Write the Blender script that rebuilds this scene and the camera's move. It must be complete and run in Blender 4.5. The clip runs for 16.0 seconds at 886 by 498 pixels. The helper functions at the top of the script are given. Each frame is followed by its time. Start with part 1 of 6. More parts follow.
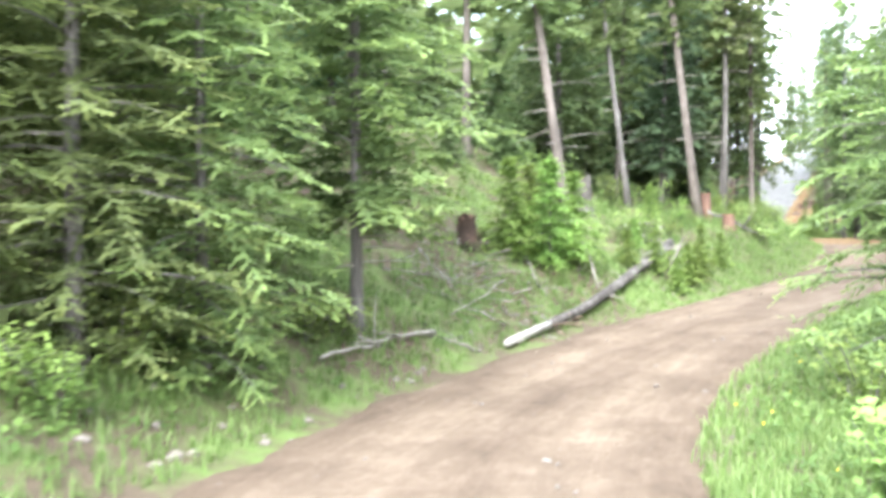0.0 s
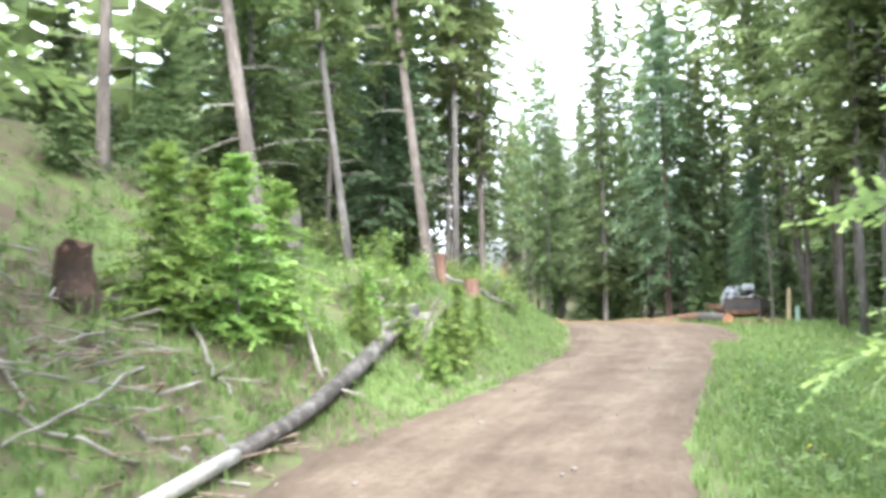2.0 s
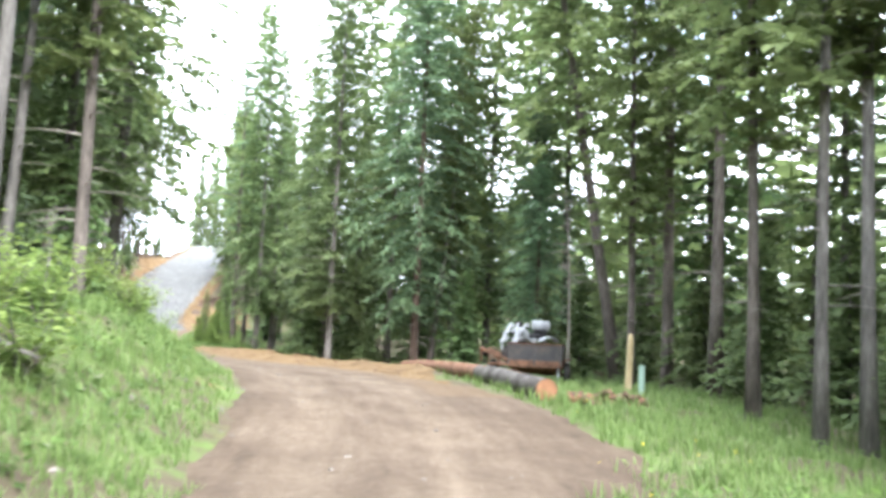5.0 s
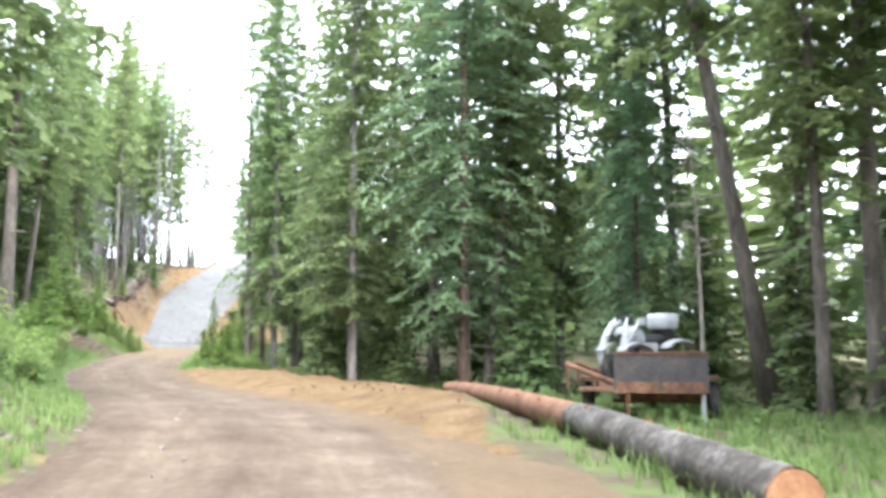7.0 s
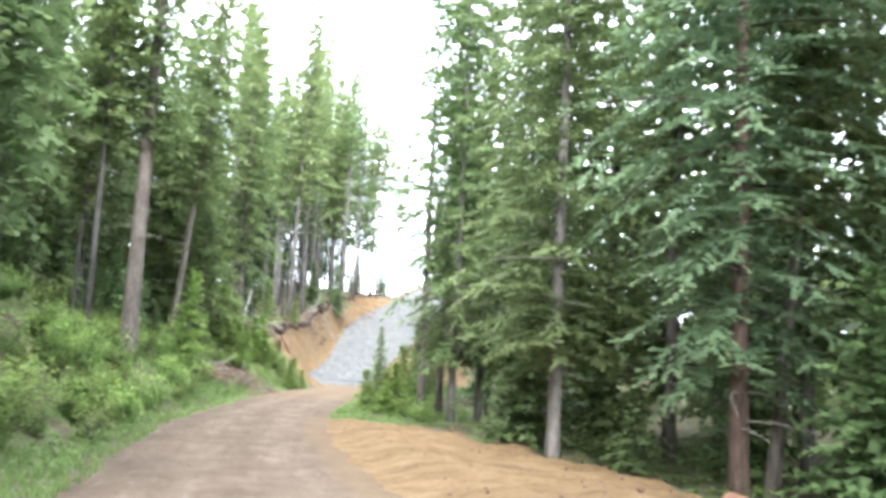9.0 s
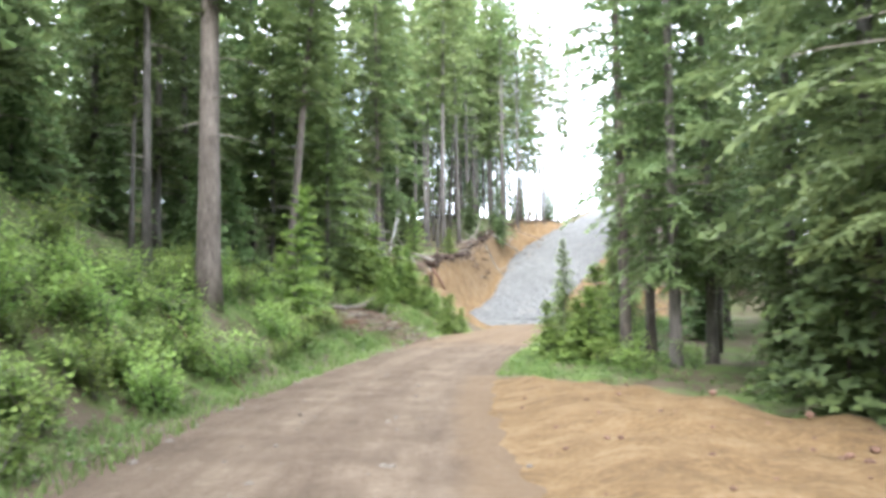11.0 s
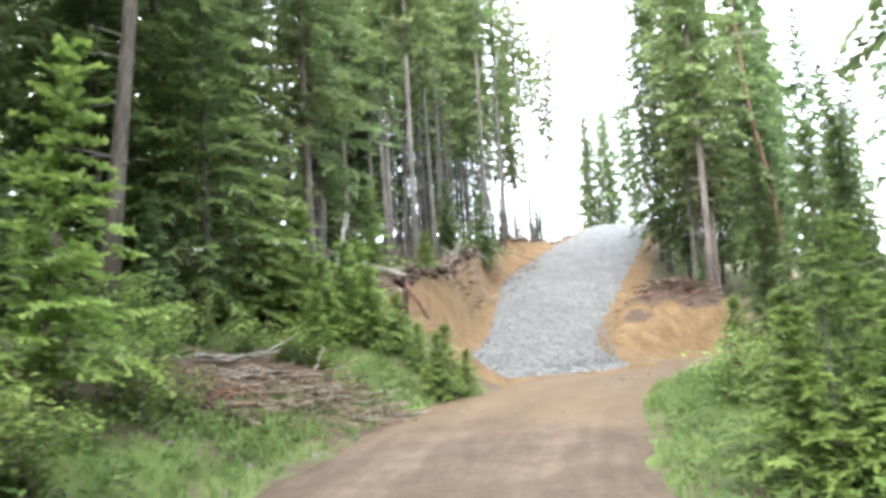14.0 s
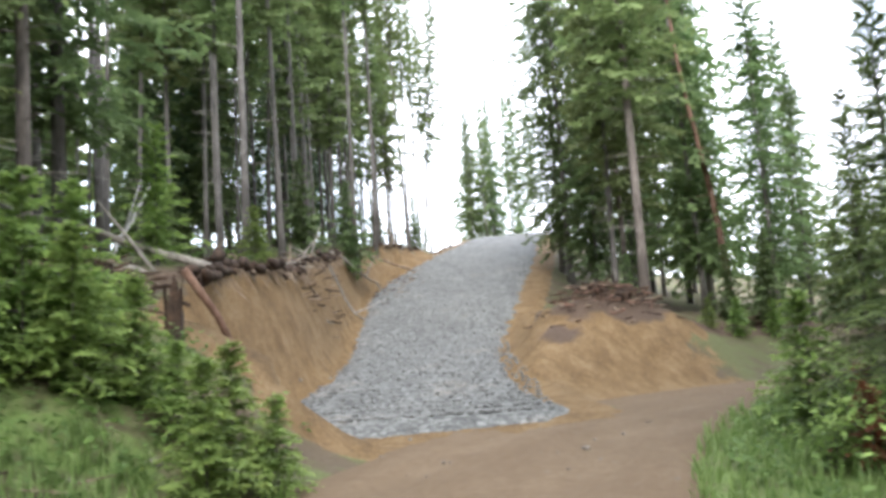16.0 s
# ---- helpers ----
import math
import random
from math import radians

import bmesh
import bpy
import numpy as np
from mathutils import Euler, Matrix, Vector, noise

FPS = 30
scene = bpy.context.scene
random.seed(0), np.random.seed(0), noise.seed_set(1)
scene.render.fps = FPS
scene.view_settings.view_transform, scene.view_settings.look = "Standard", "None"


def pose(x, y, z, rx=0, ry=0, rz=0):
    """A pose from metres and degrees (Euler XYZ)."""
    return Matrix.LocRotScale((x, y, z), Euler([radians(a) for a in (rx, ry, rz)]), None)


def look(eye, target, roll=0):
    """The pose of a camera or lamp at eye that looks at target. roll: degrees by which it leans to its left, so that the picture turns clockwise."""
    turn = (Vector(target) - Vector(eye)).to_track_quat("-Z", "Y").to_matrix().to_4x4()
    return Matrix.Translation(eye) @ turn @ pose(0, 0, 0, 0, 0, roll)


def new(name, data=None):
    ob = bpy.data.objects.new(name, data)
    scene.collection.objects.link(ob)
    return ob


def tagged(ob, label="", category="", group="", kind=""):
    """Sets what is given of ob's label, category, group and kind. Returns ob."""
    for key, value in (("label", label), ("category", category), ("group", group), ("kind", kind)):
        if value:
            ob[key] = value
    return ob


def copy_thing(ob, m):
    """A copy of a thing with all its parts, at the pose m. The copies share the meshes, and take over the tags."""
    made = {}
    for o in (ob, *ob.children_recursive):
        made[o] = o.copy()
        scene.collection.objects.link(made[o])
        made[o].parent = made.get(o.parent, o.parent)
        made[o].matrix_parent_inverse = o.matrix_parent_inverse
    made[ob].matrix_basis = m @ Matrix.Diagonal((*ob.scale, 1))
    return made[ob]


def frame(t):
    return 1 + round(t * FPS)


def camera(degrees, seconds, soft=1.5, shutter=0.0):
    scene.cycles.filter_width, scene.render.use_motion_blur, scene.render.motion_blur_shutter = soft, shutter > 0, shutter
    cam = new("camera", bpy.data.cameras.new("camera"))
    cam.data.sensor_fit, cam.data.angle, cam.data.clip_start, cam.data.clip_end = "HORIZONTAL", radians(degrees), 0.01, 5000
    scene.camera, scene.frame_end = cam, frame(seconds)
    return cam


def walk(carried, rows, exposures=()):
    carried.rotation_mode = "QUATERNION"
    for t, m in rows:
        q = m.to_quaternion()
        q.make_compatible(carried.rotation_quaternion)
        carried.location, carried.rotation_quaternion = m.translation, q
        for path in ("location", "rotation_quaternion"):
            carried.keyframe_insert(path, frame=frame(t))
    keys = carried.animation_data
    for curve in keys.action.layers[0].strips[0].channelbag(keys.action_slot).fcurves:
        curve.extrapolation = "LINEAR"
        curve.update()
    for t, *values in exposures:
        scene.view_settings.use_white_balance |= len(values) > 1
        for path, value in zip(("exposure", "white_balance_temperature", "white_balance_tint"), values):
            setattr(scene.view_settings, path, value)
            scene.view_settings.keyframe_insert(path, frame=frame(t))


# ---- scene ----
cam = camera(50.0, 16.0, soft=3.6, shutter=0.3)
PATH = [
    (0, (1.401, 1.881, 1.45), (1.336, 3.88, 1.421), -0.3),
    (0.5, (1.383, 4.24, 1.397), (1.486, 6.236, 1.473), 0.0),
    (1, (1.466, 6.317, 1.209), (1.656, 8.307, 1.243), -0.4),
    (1.5, (1.665, 8.644, 1.149), (2.135, 10.587, 1.221), 0.5),
    (2, (2.141, 10.883, 0.929), (2.714, 12.793, 1.086), -0.9),
    (2.5, (2.87, 13.567, 0.935), (3.589, 15.429, 1.052), -1.3),
    (3, (3.837, 15.889, 0.939), (4.631, 17.72, 1.071), -0.2),
    (3.5, (5.064, 18.256, 0.986), (5.981, 20.026, 1.145), 2.2),
    (3.7, (5.608, 19.345, 1.109), (6.592, 21.081, 1.236), 1.8),
    (5.8, (12.521, 29.563, 1.655), (13.602, 31.229, 1.891), 2.4),
    (6, (13.138, 30.483, 1.662), (14.209, 32.156, 1.895), 2.7),
    (6.5, (14.709, 32.882, 1.766), (15.769, 34.56, 2.011), 1.3),
    (7, (15.957, 35.157, 1.875), (16.923, 36.896, 2.084), -0.0),
    (7.5, (17.053, 37.374, 2.125), (17.978, 39.137, 2.312), 1.4),
    (8, (18.149, 39.795, 2.247), (18.967, 41.609, 2.446), 1.3),
    (8.5, (19.126, 42.301, 2.384), (19.811, 44.162, 2.641), 3.0),
    (9, (20.077, 44.911, 2.365), (20.651, 46.806, 2.644), 3.1),
    (9.5, (20.777, 47.6, 2.38), (21.251, 49.532, 2.59), 2.9),
    (10, (21.375, 50.409, 2.373), (21.757, 52.367, 2.523), 0.6),
    (10.2, (21.59, 51.466, 2.386), (21.918, 53.434, 2.528), 1.0),
    (12.3, (23.009, 63.449, 2.273), (23.187, 65.43, 2.481), -2.7),
    (12.5, (23.077, 64.595, 2.341), (23.276, 66.567, 2.602), -2.2),
    (13, (23.286, 67.363, 2.414), (23.583, 69.325, 2.669), -2.5),
    (13.5, (23.54, 70.443, 2.434), (23.874, 72.399, 2.69), -3.0),
    (14, (23.908, 73.312, 2.423), (24.242, 75.269, 2.66), -3.6),
    (14.5, (24.387, 75.838, 2.433), (24.759, 77.779, 2.742), -3.1),
    (15, (24.949, 78.451, 2.603), (25.361, 80.381, 2.927), -2.4),
    (15.5, (25.674, 80.952, 2.697), (26.212, 82.852, 3.014), -3.2),
    (16, (26.459, 83.369, 2.728), (27.049, 85.261, 2.997), -3.9),
]
walk(cam, [(t, look(eye, target, roll)) for t, eye, target, roll in PATH], [(0.0, 2.75, 6200, 10), (2.0, 2.5, 6200, 10), (3.7, 2.48, 6200, 10), (6.0, 2.65, 6200, 10), (8.5, 2.65, 6200, 10), (10.0, 2.4, 6200, 10), (13.0, 2.4, 6400, 10), (14.5, 2.0, 6400, 10), (16.0, 1.53, 6400, 10)])

# ---- daylight: a bright overcast sky ----
world = bpy.data.worlds.new("sky")
scene.world = world
world.use_nodes = True
_nt = world.node_tree
_sky = _nt.nodes.new("ShaderNodeTexSky")
_sky.sky_type, _sky.sun_disc = "NISHITA", False
_sky.sun_elevation, _sky.sun_rotation = radians(33), radians(195)
_co = _nt.nodes.new("ShaderNodeTexCoord")
_cl = _nt.nodes.new("ShaderNodeTexNoise")
_cl.inputs["Scale"].default_value, _cl.inputs["Detail"].default_value = 2.2, 6
_nt.links.new(_co.outputs["Generated"], _cl.inputs["Vector"])
_rp = _nt.nodes.new("ShaderNodeValToRGB")
_rp.color_ramp.elements[0].position, _rp.color_ramp.elements[1].position = 0.30, 0.46
_nt.links.new(_cl.outputs["Fac"], _rp.inputs["Fac"])
_mx = _nt.nodes.new("ShaderNodeMix")
_mx.data_type = "RGBA"
_nt.links.new(_rp.outputs["Color"], _mx.inputs[0])
_nt.links.new(_sky.outputs["Color"], _mx.inputs[6])
_mx.inputs[7].default_value = (10.9, 11.5, 12.7, 1)
_bg = _nt.nodes["Background"]
_nt.links.new(_mx.outputs[2], _bg.inputs["Color"])
_bg.inputs["Strength"].default_value = 0.13
sun = new("sun", bpy.data.lights.new("sun", "SUN"))
sun.data.energy, sun.data.angle, sun.data.color = 2.4, radians(26), (1.0, 0.975, 0.94)
sun.matrix_world = look((0, 0, 40), (8, 30, 20))


# ---- the lie of the land ----
# the forest road: x, y, z of its middle
ROAD = np.array([
    (1.6, -60, 0.6), (1.2, -30, 0.3), (0.9, -10, 0.1), (0.85, 2, -0.12), (0.9, 6.5, -0.36), (1.6, 11.2, -0.58),
    (3.3, 16.1, -0.61), (5.2, 19.7, -0.46), (8.5, 24.8, -0.18), (12.7, 31.1, 0.12), (15.4, 35.7, 0.34), (17.4, 40.1, 0.68),
    (19.2, 45.1, 0.82), (20.4, 50.5, 0.83), (21.4, 57.5, 0.77), (22.0, 64.6, 0.76), (22.7, 70.3, 0.85), (23.6, 75.8, 0.9),
    (24.7, 80.5, 1.05), (26.2, 85.3, 1.26), (28.4, 90.6, 1.6), (31.8, 95.6, 1.88), (36.8, 100.2, 2.05), (43.5, 103.9, 2.1),
    (55.0, 108.0, 1.9), (80.0, 114.0, 1.2), (140.0, 122.0, 0.0)])
# the new gravel ramp that climbs away from it
RAMP = np.array([
    (27.7, 91.0, 1.5), (29.75, 96.4, 1.86), (30.75, 99.4, 2.17), (32.3, 104, 2.78), (34.9, 112.2, 3.7), (37.4, 119.3, 5.2),
    (40.4, 126.5, 7.0), (47.6, 142, 10.9), (56.1, 159.8, 14.5), (61.0, 170.0, 15.1), (72.0, 195.0, 15.2)])


def smooth_line(keys, step):
    """Points every step metres along a smooth line through the keys."""
    gone = np.r_[0, np.cumsum(np.hypot(*np.diff(keys[:, :2], axis=0).T))]
    at = np.arange(0, gone[-1], step)
    slope = np.gradient(keys, gone, axis=0)
    n = np.clip(np.searchsorted(gone, at, side="right") - 1, 0, len(keys) - 2)
    width = (gone[n + 1] - gone[n])[:, None]
    u = (at - gone[n])[:, None] / width
    return ((2 * u**3 - 3 * u**2 + 1) * keys[n] + (u**3 - 2 * u**2 + u) * width * slope[n]
            + (3 * u**2 - 2 * u**3) * keys[n + 1] + (u**3 - u**2) * width * slope[n + 1])


def wider_left(y):
    """How much wider than usual the road is on its left, at y along it."""
    return np.interp(y, (20, 25, 30, 35, 54, 60, 68, 74, 79, 90), (0, -0.45, -0.4, 0, 0.1, 0.75, 1.2, 0.8, 0.25, 0))


def wider_right(y):
    return np.interp(y, (24, 28, 31, 36, 42, 46), (0, 0.5, 1.2, 1.45, 1.2, 0.3))


def ramp_half(y, off):
    """Half the ramp's width at y along it, on the side of off."""
    return np.where(off < 0, np.interp(y, (96, 98, 104, 110, 118, 125, 131, 140, 149, 160), (2.5, 2.75, 2.3, 2.55, 3.1, 4.0, 4.1, 3.3, 2.5, 2.5)),
                    np.interp(y, (96, 99, 102, 109, 116, 124, 134, 145), (2.5, 2.6, 1.95, 1.95, 2.7, 3.4, 3.8, 3.6)))


ROAD_LINE, RAMP_LINE = smooth_line(ROAD, 0.5), smooth_line(RAMP, 0.5)


def ease(v):
    v = np.clip(v, 0, 1)
    return v * v * (3 - 2 * v)


def along(line, x, y):
    """For places x, y: the height of the line beside them, how far right of it they lie, and its own x and y there."""
    x, y = np.atleast_1d(np.asarray(x, float)), np.atleast_1d(np.asarray(y, float))
    z, off, sx, sy = (np.empty(len(x)) for _ in range(4))
    ahead = np.gradient(line[:, :2], axis=0)
    ahead /= np.linalg.norm(ahead, axis=1)[:, None]
    for a in range(0, len(x), 4000):
        b = slice(a, a + 4000)
        dx, dy = x[b, None] - line[:, 0], y[b, None] - line[:, 1]
        n = np.argmin(dx**2 + dy**2, 1)
        k = np.arange(len(n))
        px, py = dx[k, n], dy[k, n]
        fwd = np.clip(px * ahead[n, 0] + py * ahead[n, 1], -0.6, 0.6)
        side = px * ahead[n, 1] - py * ahead[n, 0]
        far = np.hypot(px, py)
        z[b] = line[n, 2] + fwd * np.gradient(line[:, 2], 0.5)[n]
        off[b] = np.where(side < 0, -1, 1) * np.where(far > abs(side) + 1.5, far, abs(side))
        sx[b], sy[b] = line[n, 0], line[n, 1]
    return z, off, sx, sy


def waves(x, y, size, seed):
    """Soft uneven ground, about -1 to 1, with bumps of the given size."""
    r = np.random.RandomState(seed)
    total = 0
    for _ in range(7):
        a, f, p = r.uniform(0, math.tau), r.uniform(0.6, 1.7) / size, r.uniform(0, math.tau)
        total = total + np.sin(math.tau * f * (x * math.cos(a) + y * math.sin(a)) + p)
    return total / 4


def ground_height(x, y):
    """The height of the ground, and how far it is bare orange earth (0 to 1)."""
    x, y = np.atleast_1d(np.asarray(x, float)), np.atleast_1d(np.asarray(y, float))
    z, off, sx, sy = along(ROAD_LINE, x, y)
    far = abs(off)
    keys = (-60, 0, 12, 22, 32, 40, 46, 60, 72, 84, 90, 96, 110)
    bank = np.interp(sy, keys, (0.5, 0.5, 0.9, 1.5, 1.3, 1.2, 1.0, 0.9, 1.25, 1.0, 0.95, 2.15, 2.4))
    climb = np.interp(sy, keys, (0.1, 0.15, 0.3, 0.72, 0.27, 0.22, 0.26, 0.34, 0.8, 0.5, 0.36, 0.26, 0.22))
    wl, wr = wider_left(sy), wider_right(sy)
    left = bank * ease((far - 1.9 - np.maximum(wl, -0.1)) / 2.4) + climb * np.clip(far - 4, 0, 4.5) + np.interp(sy, (70, 92), (0.1, 0.25)) * np.clip(far - 8.5, 0, 55)
    left = left * np.interp(sx, (31, 37), (1, 0.68))
    drop = np.interp(sy, (-60, 8, 16, 21, 27, 32, 36, 40, 46, 60, 80, 110), (0.2, 0.2, 0.3, 0.75, 1.1, 0.9, 0.35, 0.1, 0.1, 0.15, 0.1, 0.1))
    right = -drop * ease((far - 2.5 - wr) / 4) - 0.035 * np.clip(far - 5, 0, 25) - 0.01 * np.clip(far - 30, 0, 60)
    rough = ease((far - 1.8 - np.where(off < 0, wl, wr)) / 2.5)
    h = z + np.where(off < 0, left, right) - 0.05 * ease((2.1 - far) / 0.5)
    h = h + rough * (0.10 * waves(x, y, 2.3, 1) + 0.05 * waves(x, y, 0.9, 2) + 0.25 * ease((far - 6) / 8) * waves(x, y, 9, 3))
    rz, roff, rx, ry = along(RAMP_LINE, x, y)
    rfar = abs(roff)
    on = ease((ry - 96) / 4)
    half = ramp_half(ry, roff) + 0.1
    # the slope above the cut stands higher
    h = h + np.interp(ry, (97, 103, 112, 120, 130, 140, 150, 158), (0, 0.75, 1.3, 1.7, 2.0, 2.2, 0.9, 0)) * (roff < 0) * ease((-roff - 1.0) / 2) * on * ease((20 + roff) / 8) * (1 - 0.85 * ease((-roff - 3.8) / 4) * ease((128 - ry) / 12))
    steep = np.where(roff < 0, 2.9, 0.9)
    cut = rz - 0.03 + steep * np.clip(rfar - half, 0, 40) + (0.2 * waves(x, y, 1.1, 5) + 0.12 * waves(x, y, 0.6, 6)) * ease((rfar - half) / 1.0)
    fill = rz - 0.03 - 0.6 * np.clip(rfar - half - 0.6, 0, 40)
    near = ease((7.5 - rfar + half) / 2) * on * (ry < 184)
    was = h
    h = np.where(near > 0, np.maximum(np.minimum(h, cut), fill), h)
    bare = ease((was - h - 0.02) / 0.12) * near * (rfar > half - 0.6)
    face = ease((roff + half + 0.75) / 0.3) * (roff < 0) * ease((ry - 95.8) / 0.6) * (off < -1.9) * (ry < 125)
    bare = np.maximum(bare, face)
    bare = np.maximum(bare, ease((half + 1.3 - rfar) / 0.8) * (ry > 95.2) * (ry < 170))
    # earth and roots pushed up between the ramp and the road
    heap = np.exp(-(((x - 38.6) * 0.86 + (y - 107.2) * 0.5) / 2.6) ** 2 - (((y - 107.2) * 0.86 - (x - 38.6) * 0.5) / 1.25) ** 2)
    h = h + heap * (0.95 + 0.22 * waves(x, y, 1.0, 14)) * ease((rfar - half) / 1.2)
    bare = np.where((heap > 0.12) & (rfar > half), ease((0.55 - heap + 0.12 * waves(x, y, 0.8, 15)) / 0.2), bare)
    # the sandy shoulder pushed out on the right of the bend
    sand = ease((sy - 40.5) / 5) * ease((79.0 - sy) / 3)
    wide = np.interp(sy, (40, 46, 52, 62, 70, 77), (2.4, 2.9, 5.2, 8.2, 7.0, 3.0)) + 0.35 * waves(x, y, 3, 8)
    h = h + sand * 0.2 * ease((far - 2.2) / 1.2) * ease((wide + 0.4 - far) / 0.9) * (off > 0) * (1 + 0.35 * waves(x, y, 2.0, 9))
    bare = np.maximum(bare, sand * (off > 1.2) * ease((wide - far) / 0.5))
    # worn foot of the left bank
    foot = np.maximum(ease((sy - 33) / 4) * ease((57 - sy) / 6), ease((sy - 71) / 3) * ease((81 - sy) / 4))
    bare = np.maximum(bare, 0.42 * foot * (off < 0) * ease((3.1 - far + 0.9 * waves(x, y, 1.6, 17)) / 0.6))
    # dirt heaped where the road meets the ramp on the far side
    bare = np.maximum(bare, ease((sx - 29.5) / 2.5) * ease((46 - sx) / 8) * (off < 0) * ease((far - 1.4) / 0.5) * ease((4.2 - far + 0.5 * waves(x, y, 2, 11)) / 0.8))
    return h, bare


# ---- small builders ----
def noise_nodes(nt, scale, detail=4, rough=0.6, vec=None):
    n = nt.nodes.new("ShaderNodeTexNoise")
    n.inputs["Scale"].default_value, n.inputs["Detail"].default_value, n.inputs["Roughness"].default_value = scale, detail, rough
    if vec:
        nt.links.new(vec, n.inputs["Vector"])
    return n.outputs["Fac"]


def ramp_node(nt, fac, stops):
    r = nt.nodes.new("ShaderNodeValToRGB")
    while len(r.color_ramp.elements) < len(stops):
        r.color_ramp.elements.new(0.5)
    for e, (p, c) in zip(r.color_ramp.elements, stops):
        e.position, e.color = p, (*c, 1) if len(c) == 3 else c
    nt.links.new(fac, r.inputs["Fac"])
    return r.outputs["Color"]


def mix_node(nt, fac, a, b, blend="MIX"):
    m = nt.nodes.new("ShaderNodeMix")
    m.data_type, m.blend_type = "RGBA", blend
    for slot, v in ((0, fac), (6, a), (7, b)):
        if isinstance(v, (int, float)):
            m.inputs[slot].default_value = v
        elif isinstance(v, tuple):
            m.inputs[slot].default_value = (*v, 1)
        else:
            nt.links.new(v, m.inputs[slot])
    return m.outputs[2]


def math_node(nt, op, a, b=0.0, clamp=False):
    m = nt.nodes.new("ShaderNodeMath")
    m.operation, m.use_clamp = op, clamp
    for slot, v in ((0, a), (1, b)):
        if isinstance(v, (int, float)):
            m.inputs[slot].default_value = v
        else:
            nt.links.new(v, m.inputs[slot])
    return m.outputs[0]


def named(nt, name):
    a = nt.nodes.new("ShaderNodeAttribute")
    a.attribute_name = name
    return a.outputs["Fac"]


def start(name, rough=0.9, metal=0.0):
    m = bpy.data.materials.new(name)
    m.use_nodes = True
    nt = m.node_tree
    p = nt.nodes["Principled BSDF"]
    p.inputs["Roughness"].default_value, p.inputs["Metallic"].default_value = rough, metal
    p.inputs["Specular IOR Level"].default_value = 0.25
    tc = nt.nodes.new("ShaderNodeTexCoord")
    return m, nt, p, tc.outputs["Object"]


def bump(nt, p, height, strength, distance):
    b = nt.nodes.new("ShaderNodeBump")
    b.inputs["Strength"].default_value, b.inputs["Distance"].default_value = strength, distance
    nt.links.new(height, b.inputs["Height"])
    nt.links.new(b.outputs["Normal"], p.inputs["Normal"])


def rough_material(name, dark, mid, light, scale, fine, rough=0.9, metal=0.0, relief=0.01, stretch=(1, 1, 1)):
    """A worn surface: a broad and a fine noise over three tones, with relief."""
    m, nt, p, co = start(name, rough, metal)
    mp = nt.nodes.new("ShaderNodeMapping")
    mp.inputs["Scale"].default_value = stretch
    nt.links.new(co, mp.inputs["Vector"])
    a, b = noise_nodes(nt, scale, 4, 0.6, mp.outputs[0]), noise_nodes(nt, fine, 5, 0.7, mp.outputs[0])
    col = ramp_node(nt, math_node(nt, "ADD", math_node(nt, "MULTIPLY", a, 0.55), math_node(nt, "MULTIPLY", b, 0.45)), ((0.33, dark), (0.5, mid), (0.68, light)))
    info = nt.nodes.new("ShaderNodeObjectInfo")
    tone = math_node(nt, "ADD", math_node(nt, "MULTIPLY", info.outputs["Random"], 0.3), 0.85)
    hsv = nt.nodes.new("ShaderNodeHueSaturation")
    nt.links.new(col, hsv.inputs["Color"])
    nt.links.new(tone, hsv.inputs["Value"])
    nt.links.new(hsv.outputs[0], p.inputs["Base Color"])
    bump(nt, p, b, 0.8, relief)
    return m


def leaf_material(name, dark, light, tip, glow=0.3):
    """Needles or leaves: deep tones inside, fresh growth at the ends, light coming through."""
    m, nt, p, co = start(name, 0.55)
    a = noise_nodes(nt, 1.3, 3, 0.6, co)
    info = nt.nodes.new("ShaderNodeObjectInfo")
    geo = nt.nodes.new("ShaderNodeNewGeometry")
    f = math_node(nt, "ADD", math_node(nt, "MULTIPLY", a, 0.7), math_node(nt, "MULTIPLY", geo.outputs["Random Per Island"], 0.45))
    col = mix_node(nt, math_node(nt, "SUBTRACT", f, 0.15, True), dark, light)
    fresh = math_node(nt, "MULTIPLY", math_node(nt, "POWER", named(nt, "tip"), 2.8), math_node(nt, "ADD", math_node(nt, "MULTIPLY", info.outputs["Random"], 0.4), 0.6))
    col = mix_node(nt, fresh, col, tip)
    hsv = nt.nodes.new("ShaderNodeHueSaturation")
    nt.links.new(col, hsv.inputs["Color"])
    nt.links.new(math_node(nt, "ADD", math_node(nt, "MULTIPLY", info.outputs["Random"], 0.035), 0.483), hsv.inputs["Hue"])
    nt.links.new(math_node(nt, "ADD", math_node(nt, "MULTIPLY", info.outputs["Random"], 0.45), 0.78), hsv.inputs["Value"])
    nt.links.new(hsv.outputs[0], p.inputs["Base Color"])
    tr = nt.nodes.new("ShaderNodeBsdfTranslucent")
    nt.links.new(hsv.outputs[0], tr.inputs["Color"])
    mx = nt.nodes.new("ShaderNodeMixShader")
    mx.inputs[0].default_value = glow
    nt.links.new(p.outputs[0], mx.inputs[1])
    nt.links.new(tr.outputs[0], mx.inputs[2])
    nt.links.new(mx.outputs[0], nt.nodes["Material Output"].inputs["Surface"])
    return m


